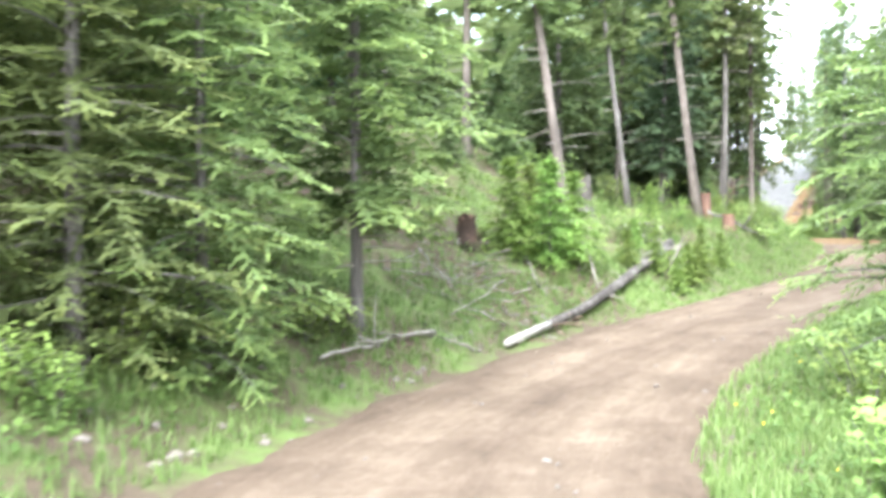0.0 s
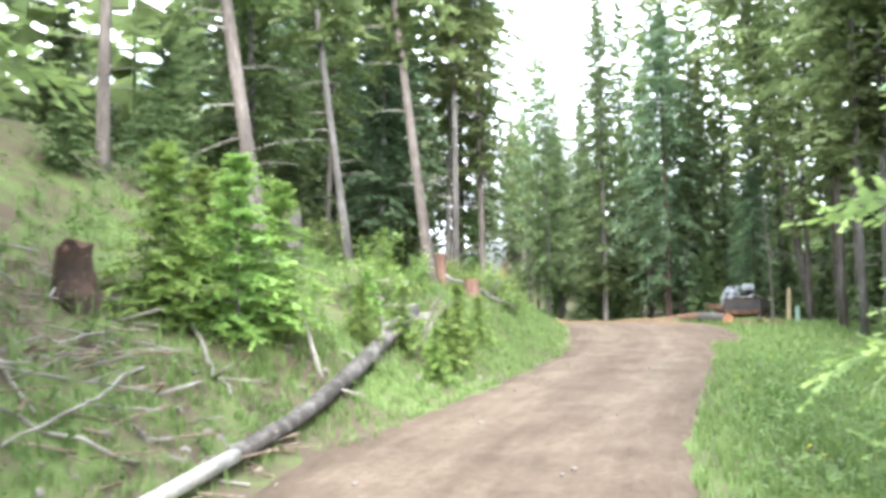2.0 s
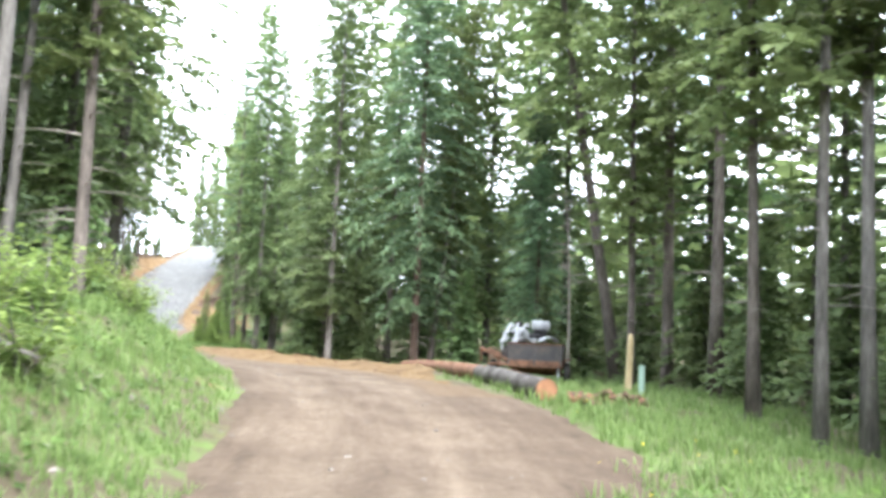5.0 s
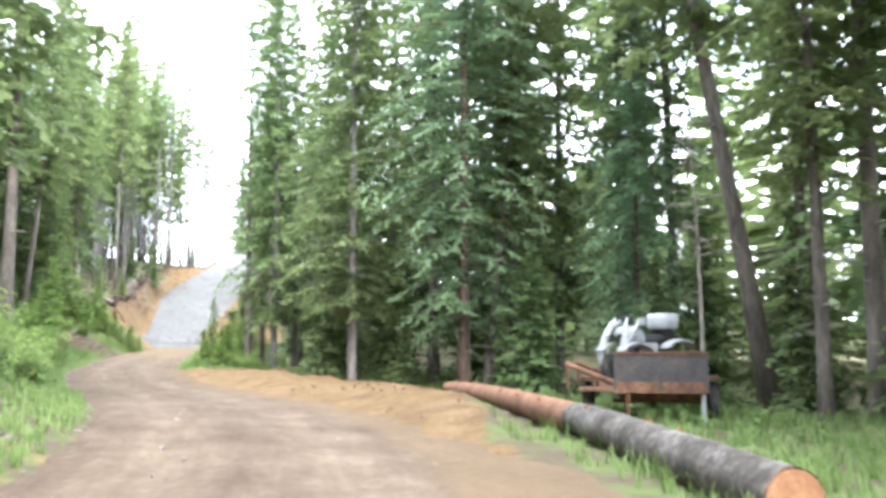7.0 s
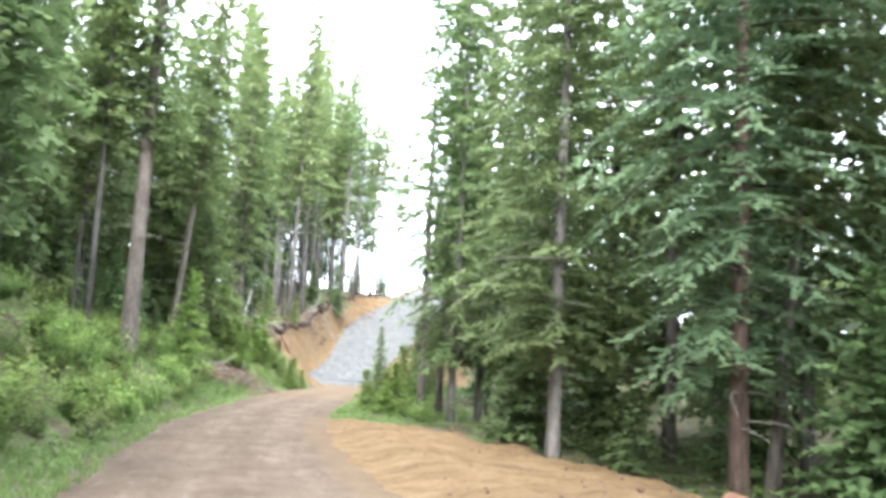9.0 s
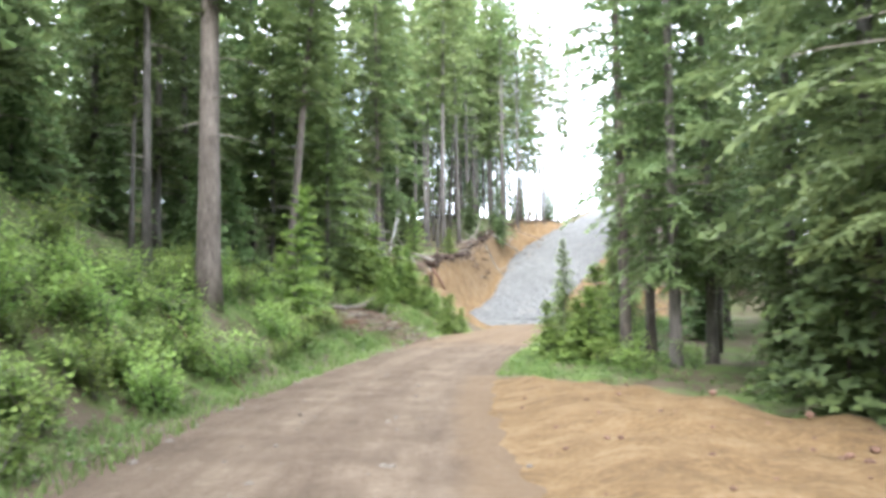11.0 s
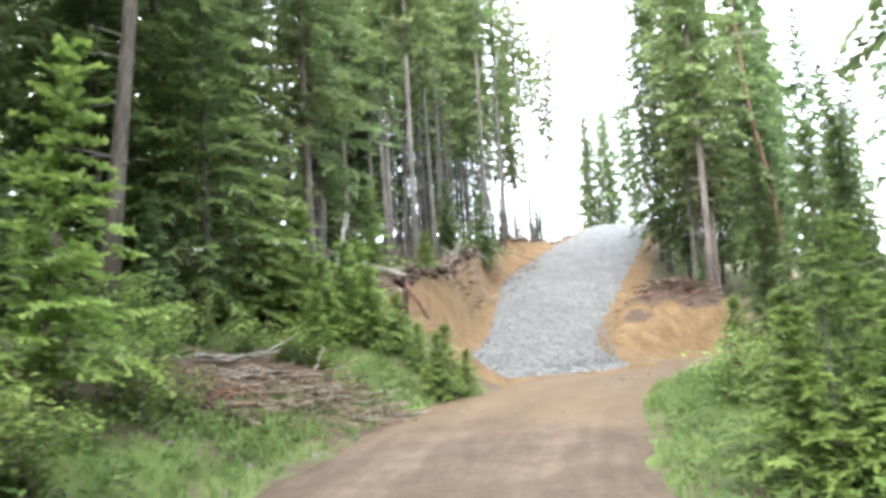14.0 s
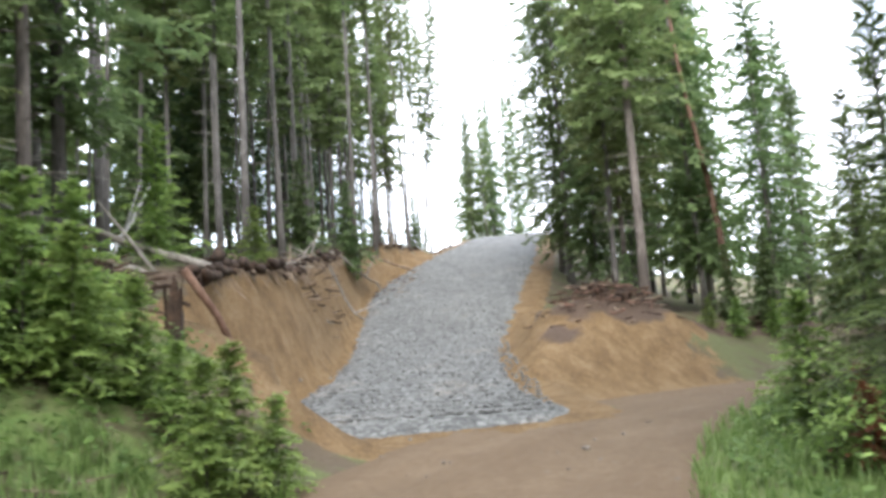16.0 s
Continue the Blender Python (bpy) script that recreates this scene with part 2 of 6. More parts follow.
def mesh_of(name, verts, faces, attrs=None, smooth=False):
    """A mesh from arrays: verts (n, 3), faces (m, 3 or 4)."""
    verts, faces = np.asarray(verts, np.float32), np.asarray(faces, np.int32)
    me = bpy.data.meshes.new(name)
    me.vertices.add(len(verts))
    me.vertices.foreach_set("co", verts.ravel())
    k = faces.shape[1]
    me.loops.add(faces.size)
    me.loops.foreach_set("vertex_index", faces.ravel())
    me.polygons.add(len(faces))
    me.polygons.foreach_set("loop_start", np.arange(0, faces.size, k, dtype=np.int32))
    me.polygons.foreach_set("use_smooth", np.full(len(faces), smooth))
    for key, values in (attrs or {}).items():
        me.attributes.new(key, "FLOAT", "POINT").data.foreach_set("value", np.asarray(values, np.float32))
    me.update(calc_edges=True)
    me.validate()
    return me


def part(name, me, material, parent=None, label=""):
    if isinstance(me, bmesh.types.BMesh):
        bm, me = me, bpy.data.meshes.new(name)
        bm.to_mesh(me)
        bm.free()
    ob = new(name, me)
    me.materials.append(material)
    ob.parent = parent
    return tagged(ob, label)


def thing(name, label, category, group="", kind=""):
    return tagged(new(name), label, category, group, kind)


def tube(points, radii, sides=8, cap=True, rough=0.0, rng=None):
    """A tapered tube along points: verts and triangles."""
    P, R = np.asarray(points, float), np.asarray(radii, float)
    ahead = np.gradient(P, axis=0)
    ahead /= np.linalg.norm(ahead, axis=1)[:, None] + 1e-9
    ref = np.where(abs(ahead[:, 2:3]) > 0.9, (1.0, 0, 0), (0, 0, 1.0))
    u = np.cross(ahead, ref)
    u /= np.linalg.norm(u, axis=1)[:, None]
    v = np.cross(ahead, u)
    a = np.arange(sides) * math.tau / sides
    ring = np.cos(a)[None, :, None] * u[:, None] + np.sin(a)[None, :, None] * v[:, None]
    rad = R[:, None, None] * (1 + (rough * rng.uniform(-1, 1, (len(P), sides, 1)) if rough else 0))
    V = (P[:, None] + ring * rad).reshape(-1, 3)
    n, k = len(P), sides
    i, j = np.meshgrid(np.arange(n - 1), np.arange(k), indexing="ij")
    p0, p1 = i * k + j, i * k + (j + 1) % k
    F = np.concatenate([np.stack([p0, p1, p1 + k], -1).reshape(-1, 3), np.stack([p0, p1 + k, p0 + k], -1).reshape(-1, 3)])
    if cap:
        V = np.concatenate([V, P[:1], P[-1:]])
        j = np.arange(k)
        F = np.concatenate([F, np.stack([np.full(k, n * k), (j + 1) % k, j], -1),
                            np.stack([np.full(k, n * k + 1), (n - 1) * k + j, (n - 1) * k + (j + 1) % k], -1)])
    return V, F


def joined(pieces):
    V, F, n = [], [], 0
    for v, f in pieces:
        V.append(v)
        F.append(f + n)
        n += len(v)
    return np.concatenate(V), np.concatenate(F)


def box_bm(sx, sy, sz, at=(0, 0, 0), bevel=0.01, turn=None):
    bm = bmesh.new()
    m = Matrix.Translation(at) @ (turn or Matrix()) @ Matrix.Diagonal((sx, sy, sz, 1))
    bmesh.ops.create_cube(bm, size=1, matrix=m)
    if bevel:
        bmesh.ops.bevel(bm, geom=bm.edges[:], offset=bevel, segments=2, affect="EDGES")
    return bm


def ground_z(x, y):
    return float(ground_height(x, y)[0][0])


# ---- materials ----
BARK_DARK = rough_material("dark_brown_bark", (0.025, 0.018, 0.014), (0.075, 0.052, 0.042), (0.15, 0.11, 0.09), 3, 15, 0.95, 0, 0.03, (1, 1, 0.25))
BARK_GREY = rough_material("grey_bark", (0.042, 0.039, 0.036), (0.12, 0.11, 0.102), (0.235, 0.22, 0.205), 3, 16, 0.95, 0, 0.03, (1, 1, 0.25))
BARK_RED = rough_material("red_brown_bark", (0.042, 0.026, 0.02), (0.12, 0.07, 0.051), (0.21, 0.132, 0.098), 3, 15, 0.95, 0, 0.03, (1, 1, 0.25))
BARK_PALE = rough_material("pale_bark", (0.13, 0.115, 0.1), (0.28, 0.25, 0.22), (0.42, 0.38, 0.34), 4, 18, 0.9, 0, 0.02, (1, 1, 0.3))
WOOD_GREY = rough_material("weathered_wood", (0.09, 0.08, 0.068), (0.22, 0.20, 0.175), (0.37, 0.345, 0.31), 5, 30, 0.85, 0, 0.008)
WOOD_WHITE = rough_material("bleached_wood", (0.18, 0.165, 0.145), (0.33, 0.315, 0.285), (0.48, 0.465, 0.43), 5, 26, 0.85, 0, 0.008)
WOOD_CUT = rough_material("fresh_cut_wood", (0.10, 0.05, 0.028), (0.19, 0.095, 0.05), (0.28, 0.155, 0.088), 6, 30, 0.8, 0, 0.006)
BARK_ORANGE = rough_material("peeled_orange_bark", (0.10, 0.05, 0.033), (0.235, 0.118, 0.07), (0.32, 0.20, 0.13), 2.5, 14, 0.85, 0, 0.02)
BARK_LOG = rough_material("log_bark", (0.028, 0.024, 0.021), (0.085, 0.075, 0.067), (0.27, 0.255, 0.235), 3, 15, 0.95, 0, 0.03)
CHARRED = rough_material("dark_rotten_wood", (0.016, 0.012, 0.01), (0.045, 0.03, 0.022), (0.10, 0.058, 0.036), 4, 18, 0.95, 0, 0.02)
SLASH = rough_material("forest_slash", (0.06, 0.042, 0.03), (0.17, 0.125, 0.09), (0.36, 0.30, 0.24), 3, 18, 0.95, 0, 0.01)
NEEDLE = leaf_material("fir_needles", (0.085, 0.128, 0.058), (0.192, 0.25, 0.086), (0.38, 0.47, 0.14), 0.5)
NEEDLE_WOODS = leaf_material("forest_fir_needles", (0.085, 0.128, 0.058), (0.18, 0.245, 0.10), (0.255, 0.325, 0.115), 0.5)
NEEDLE_YOUNG = leaf_material("young_fir_needles", (0.125, 0.20, 0.055), (0.25, 0.36, 0.095), (0.42, 0.52, 0.13), 0.5)
NEEDLE_FRESH = leaf_material("fresh_fir_needles", (0.10, 0.16, 0.052), (0.222, 0.30, 0.078), (0.38, 0.47, 0.12), 0.5)
NEEDLE_DARK = leaf_material("spruce_needles", (0.076, 0.126, 0.074), (0.155, 0.235, 0.125), (0.28, 0.37, 0.165), 0.5)
NEEDLE_PINE = leaf_material("pine_needles", (0.105, 0.143, 0.060), (0.21, 0.265, 0.103), (0.28, 0.34, 0.125), 0.5)
NEEDLE_DEAD = leaf_material("rusty_dead_needles", (0.12, 0.05, 0.025), (0.25, 0.11, 0.05), (0.3, 0.15, 0.08))
LEAF = leaf_material("shrub_leaves", (0.105, 0.17, 0.05), (0.205, 0.30, 0.085), (0.32, 0.42, 0.12), 0.5)
LEAF_DEEP = leaf_material("undergrowth_leaves", (0.06, 0.105, 0.03), (0.115, 0.18, 0.05), (0.17, 0.25, 0.068), 0.5)
GRASS = leaf_material("grass_blades", (0.095, 0.148, 0.046), (0.185, 0.26, 0.08), (0.285, 0.35, 0.145), 0.5)
BARK_PINE = rough_material("pine_bark", (0.04, 0.034, 0.03), (0.115, 0.098, 0.086), (0.215, 0.187, 0.167), 3, 15, 0.95, 0, 0.03, (1, 1, 0.25))
FLOWER = rough_material("yellow_petals", (0.7, 0.5, 0.02), (0.8, 0.6, 0.03), (0.85, 0.7, 0.05), 5, 20, 0.6, 0, 0.001)
RUST = rough_material("rusty_steel", (0.04, 0.025, 0.018), (0.13, 0.07, 0.046), (0.26, 0.14, 0.09), 4, 22, 0.8, 0.3, 0.003)
STEEL_DARK = rough_material("dark_painted_steel", (0.035, 0.035, 0.038), (0.06, 0.058, 0.06), (0.12, 0.09, 0.075), 3, 18, 0.55, 0.2, 0.002)
WHITE_PLASTIC = rough_material("white_plastic", (0.2, 0.21, 0.225), (0.32, 0.335, 0.35), (0.42, 0.435, 0.45), 3, 12, 0.35, 0, 0.001)
BLACK_PLASTIC = rough_material("black_plastic", (0.012, 0.012, 0.013), (0.022, 0.022, 0.024), (0.045, 0.045, 0.047), 5, 20, 0.55, 0, 0.002)
RUBBER = rough_material("dusty_rubber", (0.015, 0.015, 0.015), (0.04, 0.038, 0.036), (0.12, 0.11, 0.1), 5, 20, 0.85, 0, 0.004)
GREEN_PAINT = rough_material("pale_green_paint", (0.22, 0.32, 0.26), (0.30, 0.41, 0.34), (0.36, 0.47, 0.40), 4, 18, 0.5, 0, 0.001)
STONE = rough_material("grey_crushed_stone", (0.075, 0.076, 0.076), (0.14, 0.141, 0.14), (0.25, 0.251, 0.247), 6, 25, 0.9, 0, 0.004)
PALE_STONE = rough_material("pale_field_stone", (0.10, 0.084, 0.07), (0.16, 0.14, 0.12), (0.25, 0.225, 0.20), 6, 25, 0.9, 0, 0.004)


def ground_material():
    m, nt, p, co = start("forest_ground", 0.95)
    big, mid, fine = noise_nodes(nt, 0.35, 4, 0.6, co), noise_nodes(nt, 1.6, 5, 0.65, co), noise_nodes(nt, 14, 5, 0.7, co)
    green = mix_node(nt, fine, (0.065, 0.105, 0.028), (0.15, 0.205, 0.058))
    litter = mix_node(nt, fine, (0.045, 0.033, 0.022), (0.14, 0.108, 0.072))
    cover = ramp_node(nt, math_node(nt, "ADD", math_node(nt, "MULTIPLY", big, 0.5), math_node(nt, "MULTIPLY", mid, 0.5)), ((0.44, (0, 0, 0)), (0.57, (1, 1, 1))))
    shade = math_node(nt, "MULTIPLY", cover, math_node(nt, "SUBTRACT", 1.0, named(nt, "woods")))
    land = mix_node(nt, shade, litter, green)
    earth = ramp_node(nt, math_node(nt, "ADD", math_node(nt, "MULTIPLY", mid, 0.5), math_node(nt, "MULTIPLY", fine, 0.5)),
                      ((0.32, (0.058, 0.035, 0.017)), (0.5, (0.148, 0.093, 0.042)), (0.66, (0.222, 0.156, 0.088))))
    edge = math_node(nt, "ADD", named(nt, "bare"), math_node(nt, "MULTIPLY", math_node(nt, "SUBTRACT", mid, 0.5), 0.9))
    sharp = ramp_node(nt, edge, ((0.45, (0, 0, 0)), (0.55, (1, 1, 1))))
    humus = ramp_node(nt, math_node(nt, "ADD", named(nt, "humus"), math_node(nt, "MULTIPLY", math_node(nt, "SUBTRACT", mid, 0.5), 0.8)), ((0.45, (0, 0, 0)), (0.6, (1, 1, 1))))
    col = mix_node(nt, sharp, land, earth)
    col = mix_node(nt, humus, col, mix_node(nt, fine, (0.035, 0.024, 0.018), (0.12, 0.08, 0.055)))
    nt.links.new(col, p.inputs["Base Color"])
    bump(nt, p, math_node(nt, "ADD", math_node(nt, "MULTIPLY", mid, 0.6), math_node(nt, "MULTIPLY", fine, 0.4)), 0.9, 0.12)
    return m


def road_material():
    m, nt, p, co = start("packed_dirt", 0.95)
    mid, fine, grit = noise_nodes(nt, 0.9, 5, 0.6, co), noise_nodes(nt, 9, 5, 0.7, co), noise_nodes(nt, 45, 3, 0.7, co)
    way = nt.nodes.new("ShaderNodeCombineXYZ")
    nt.links.new(named(nt, "across"), way.inputs[0])
    nt.links.new(named(nt, "gone"), way.inputs[1])
    streak = noise_nodes(nt, 3.2, 4, 0.65, way.outputs[0])
    worn = named(nt, "worn")
    f = math_node(nt, "ADD", math_node(nt, "ADD", math_node(nt, "MULTIPLY", mid, 0.28), math_node(nt, "MULTIPLY", streak, 0.27)), math_node(nt, "ADD", math_node(nt, "MULTIPLY", fine, 0.27), math_node(nt, "MULTIPLY", grit, 0.18)))
    loose = ramp_node(nt, f, ((0.38, (0.048, 0.032, 0.021)), (0.5, (0.091, 0.065, 0.044)), (0.62, (0.148, 0.111, 0.079))))
    track = ramp_node(nt, f, ((0.38, (0.076, 0.055, 0.038)), (0.5, (0.123, 0.091, 0.063)), (0.62, (0.185, 0.142, 0.102))))
    col = mix_node(nt, math_node(nt, "MULTIPLY", worn, math_node(nt, "ADD", mid, 0.3), True), loose, track)
    ochre = ramp_node(nt, math_node(nt, "ADD", named(nt, "ochre"), math_node(nt, "MULTIPLY", math_node(nt, "SUBTRACT", mid, 0.5), 1.0)), ((0.35, (0, 0, 0)), (0.75, (1, 1, 1))))
    col = mix_node(nt, math_node(nt, "MULTIPLY", ochre, 0.6), col, mix_node(nt, fine, (0.095, 0.06, 0.032), (0.175, 0.122, 0.072)))
    nt.links.new(col, p.inputs["Base Color"])
    bump(nt, p, math_node(nt, "ADD", math_node(nt, "MULTIPLY", fine, 0.7), math_node(nt, "MULTIPLY", grit, 0.3)), 0.7, 0.04)
    return m


def gravel_material():
    m, nt, p, co = start("crushed_gravel", 0.9)
    cell = nt.nodes.new("ShaderNodeTexVoronoi")
    cell.inputs["Scale"].default_value = 11
    nt.links.new(co, cell.inputs["Vector"])
    big, fine = noise_nodes(nt, 0.5, 4, 0.6, co), noise_nodes(nt, 5, 4, 0.7, co)
    tone = math_node(nt, "ADD", math_node(nt, "MULTIPLY", cell.outputs["Color"], 0.45), math_node(nt, "ADD", math_node(nt, "MULTIPLY", fine, 0.35), math_node(nt, "MULTIPLY", big, 0.2)))
    col = ramp_node(nt, tone, ((0.24, (0.038, 0.039, 0.038)), (0.48, (0.104, 0.105, 0.102)), (0.72, (0.225, 0.226, 0.219))))
    dirt = ramp_node(nt, math_node(nt, "ADD", math_node(nt, "MULTIPLY", big, 0.6), math_node(nt, "MULTIPLY", fine, 0.4)), ((0.56, (0, 0, 0)), (0.68, (1, 1, 1))))
    col = mix_node(nt, math_node(nt, "MULTIPLY", dirt, 0.35), col, (0.17, 0.11, 0.055))
    nt.links.new(col, p.inputs["Base Color"])
    bump(nt, p, math_node(nt, "SUBTRACT", 1.0, cell.outputs["Distance"]), 0.9, 0.05)
    return m


GROUND, ROAD_DIRT, GRAVEL = ground_material(), road_material(), gravel_material()


# ---- the ground, one sheet to the horizon ----
def spaced(lo, hi, step, reach):
    """Even steps from lo to hi, then ever wider ones out to the reach."""
    core, out = np.arange(lo, hi, step), []
    d, s = 0.0, step
    while d < reach:
        s *= 1.16
        d += s
        out.append(d)
    return np.r_[lo - np.array(out[::-1]), core, core[-1] + np.array(out)]


def build_ground():
    xs, ys = spaced(-9, 56, 0.44, 900), spaced(0, 126, 0.44, 900)
    X, Y = np.meshgrid(xs, ys)
    x, y = X.ravel(), Y.ravel()
    h, bare = ground_height(x, y)
    far = np.maximum.reduce([-60 - x, x - 110, -60 - y, y - 200, 0 * x])
    h = h * np.exp(-far / 200)
    _, off, sx, sy = along(ROAD_LINE, x, y)
    _, roff, rx, ry = along(RAMP_LINE, x, y)
    woods = np.clip(np.where(off < 0, ease((-off - 5.5) / 3), ease((off - 6.5) / 4)), 0, 1) * 0.6
    woods = np.maximum(woods, 0.6 * ease((sx - 36) / 5))
    lip = ease((abs(roff) - 2.6) / 0.4) * ease((5.0 - abs(roff)) / 1.5) * (ry > 97) * (off < -1.5) * (1 - bare)
    lip = np.maximum(lip, ease((sx - 33) / 4) * ease((60 - sx) / 10) * (off < 0) * ease((-off - 3.2) / 0.8) * ease((6.5 + off) / 1.5) * (1 - 0.6 * bare))
    heap = np.hypot((x - 24.0) * 0.56 + (y - 89.2) * 0.83, 2.0 * ((x - 24.0) * 0.83 - (y - 89.2) * 0.56))
    lip = np.maximum(lip, 0.9 * ease((3.6 - heap) / 1.0))
    n, k = len(ys), len(xs)
    i, j = np.meshgrid(np.arange(n - 1), np.arange(k - 1), indexing="ij")
    a = (i * k + j).ravel()
    F = np.stack([a, a + 1, a + k + 1, a + k], 1)
    me = mesh_of("ground", np.stack([x, y, h], 1), F, {"bare": bare, "woods": woods, "humus": np.clip(lip, 0, 1)}, True)
    tagged(part("ground", me, GROUND), "mossy forest floor with grass banks and orange earth", "ground", kind="structure")


def strip(name, line, left, right, height, attrs, material, label, category, skew=None):
    """A road laid along a line: left and right give its half widths at each point."""
    ahead = np.gradient(line[:, :2], axis=0)
    ahead /= np.linalg.norm(ahead, axis=1)[:, None]
    side = np.stack([ahead[:, 1], -ahead[:, 0]], 1)
    u = np.linspace(-1, 1, 29)
    off = np.where(u < 0, u[None] * left[:, None], u[None] * right[:, None])
    x = line[:, None, 0] + off * side[:, None, 0]
    y = line[:, None, 1] + off * side[:, None, 1]
    if skew is not None:
        x, y = x + ahead[:, None, 0] * off * skew[:, None], y + ahead[:, None, 1] * off * skew[:, None]
    z = height(x, y, off, u, line)
    n, k = z.shape
    i, j = np.meshgrid(np.arange(n - 1), np.arange(k - 1), indexing="ij")
    a = (i * k + j).ravel()
    me = mesh_of(name, np.stack([x, y, z], -1).reshape(-1, 3), np.stack([a, a + 1, a + k + 1, a + k], 1)[:, ::-1],
                 {key: f(x, y, off, line).ravel() for key, f in attrs.items()}, True)
    tagged(part(name, me, material), label, category, kind="structure")


def build_roads():
    line = smooth_line(ROAD, 0.3)
    line = line[(line[:, 1] > -25) & (line[:, 0] < 75)]
    q = line[:, 1]
    left = 2.15 + 0.12 * waves(line[:, 0], q, 2.2, 21) + 0.1 * waves(line[:, 0], q, 0.8, 27) + wider_left(q)
    right = 2.15 + 0.12 * waves(line[:, 0], q, 2.2, 22) + 0.1 * waves(line[:, 0], q, 0.8, 28) + wider_right(q)

    def height(x, y, off, u, ln):
        rut = -0.035 * (np.exp(-((abs(off + 0.0) - 0.85) / 0.28) ** 2))
        z = ln[:, None, 2] + 0.02 + rut + 0.012 * waves(off * 1.5, ln[:, None, 1] * 0.3, 0.8, 23) + 0.008 * waves(x, y, 0.5, 24)
        return z - 0.12 * ease((abs(u)[None] - 0.86) / 0.14)

    strip("dirt_road", line, left, right, height,
          {"across": lambda x, y, off, ln: off, "gone": lambda x, y, off, ln: 0.13 * ln[:, None, 1] + 0 * off,
           "worn": lambda x, y, off, ln: np.exp(-((abs(off) - 0.85) / 0.5) ** 2),
           "ochre": lambda x, y, off, ln: np.clip(ease((ln[:, None, 1] - 82) / 10) * 0.95 * (off < 3) + ease((off - 1.0) / 1.0) * (ln[:, None, 1] > 41) * (ln[:, None, 1] < 78), 0, 1)},
          ROAD_DIRT, "packed brown dirt forest road with wheel ruts", "road")
    line = smooth_line(RAMP, 0.3)
    line = line[(line[:, 1] > 96.9) & (line[:, 1] < 173)]
    q = line[:, 1]
    left = ramp_half(q, -1) + 0.16 * waves(line[:, 0], q, 1.7, 31) + 0.08 * waves(line[:, 0], q, 0.6, 36)
    right = ramp_half(q, 1) + 0.18 * waves(line[:, 0], q, 1.9, 32) + 0.1 * waves(line[:, 0], q, 0.7, 37)

    def ramp_height(x, y, off, u, ln):
        z = ln[:, None, 2] - 0.10 + 0.19 * ease((ln[:, None, 1] - 96.8) / 1.5) + 0.02 * waves(x, y, 0.8, 33) + 0.012 * waves(x, y, 0.3, 34)
        return z - 0.16 * ease((abs(u)[None] - 0.82) / 0.18)

    strip("gravel_road", line, left, right, ramp_height, {}, GRAVEL, "freshly laid grey crushed gravel ramp climbing a hill", "road", 0.12 * ease((104.5 - q) / 8.5))


build_ground()
build_roads()


# ---- conifers ----
def twig_triangles(P, D, L, W, tip, steps, rng):
    """Feathered twigs: rows of small needle blades on both sides of each twig."""
    n = len(P)
    up = np.cross(D, rng.normal(0, 1, (n, 3)) * 0.35 + (0, 0, 1))
    side = up / (np.linalg.norm(up, axis=1)[:, None] + 1e-9)
    fall = np.cross(D, side)
    u = np.arange(steps) / steps
    V = np.empty((n, steps, 2, 3, 3))
    T = np.empty((n, steps, 2, 3))
    for k in range(steps):
        a, b = P + D * (L * u[k])[:, None], P + D * (L * (u[k] + 1.25 / steps))[:, None]
        w = W * (1.15 - 0.75 * u[k])
        for s, sign in enumerate((-1, 1)):
            tilt = rng.uniform(-0.6, 0.35, n)[:, None]
            out = sign * side * np.sqrt(1 - tilt**2 * 0.5) + fall * tilt * -1
            c = P + D * (L * (u[k] + 0.9 / steps + 0.02))[:, None] + out * (w * rng.uniform(0.7, 1.25, n))[:, None]
            V[:, k, s, 0], V[:, k, s, 1], V[:, k, s, 2] = a, b, c
            T[:, k, s, 0], T[:, k, s, 1], T[:, k, s, 2] = tip * (0.4 + 0.4 * u[k]), tip * (0.5 + 0.5 * u[k]), tip * (0.6 + 0.4 * u[k])
    return V.reshape(-1, 3), T.ravel()


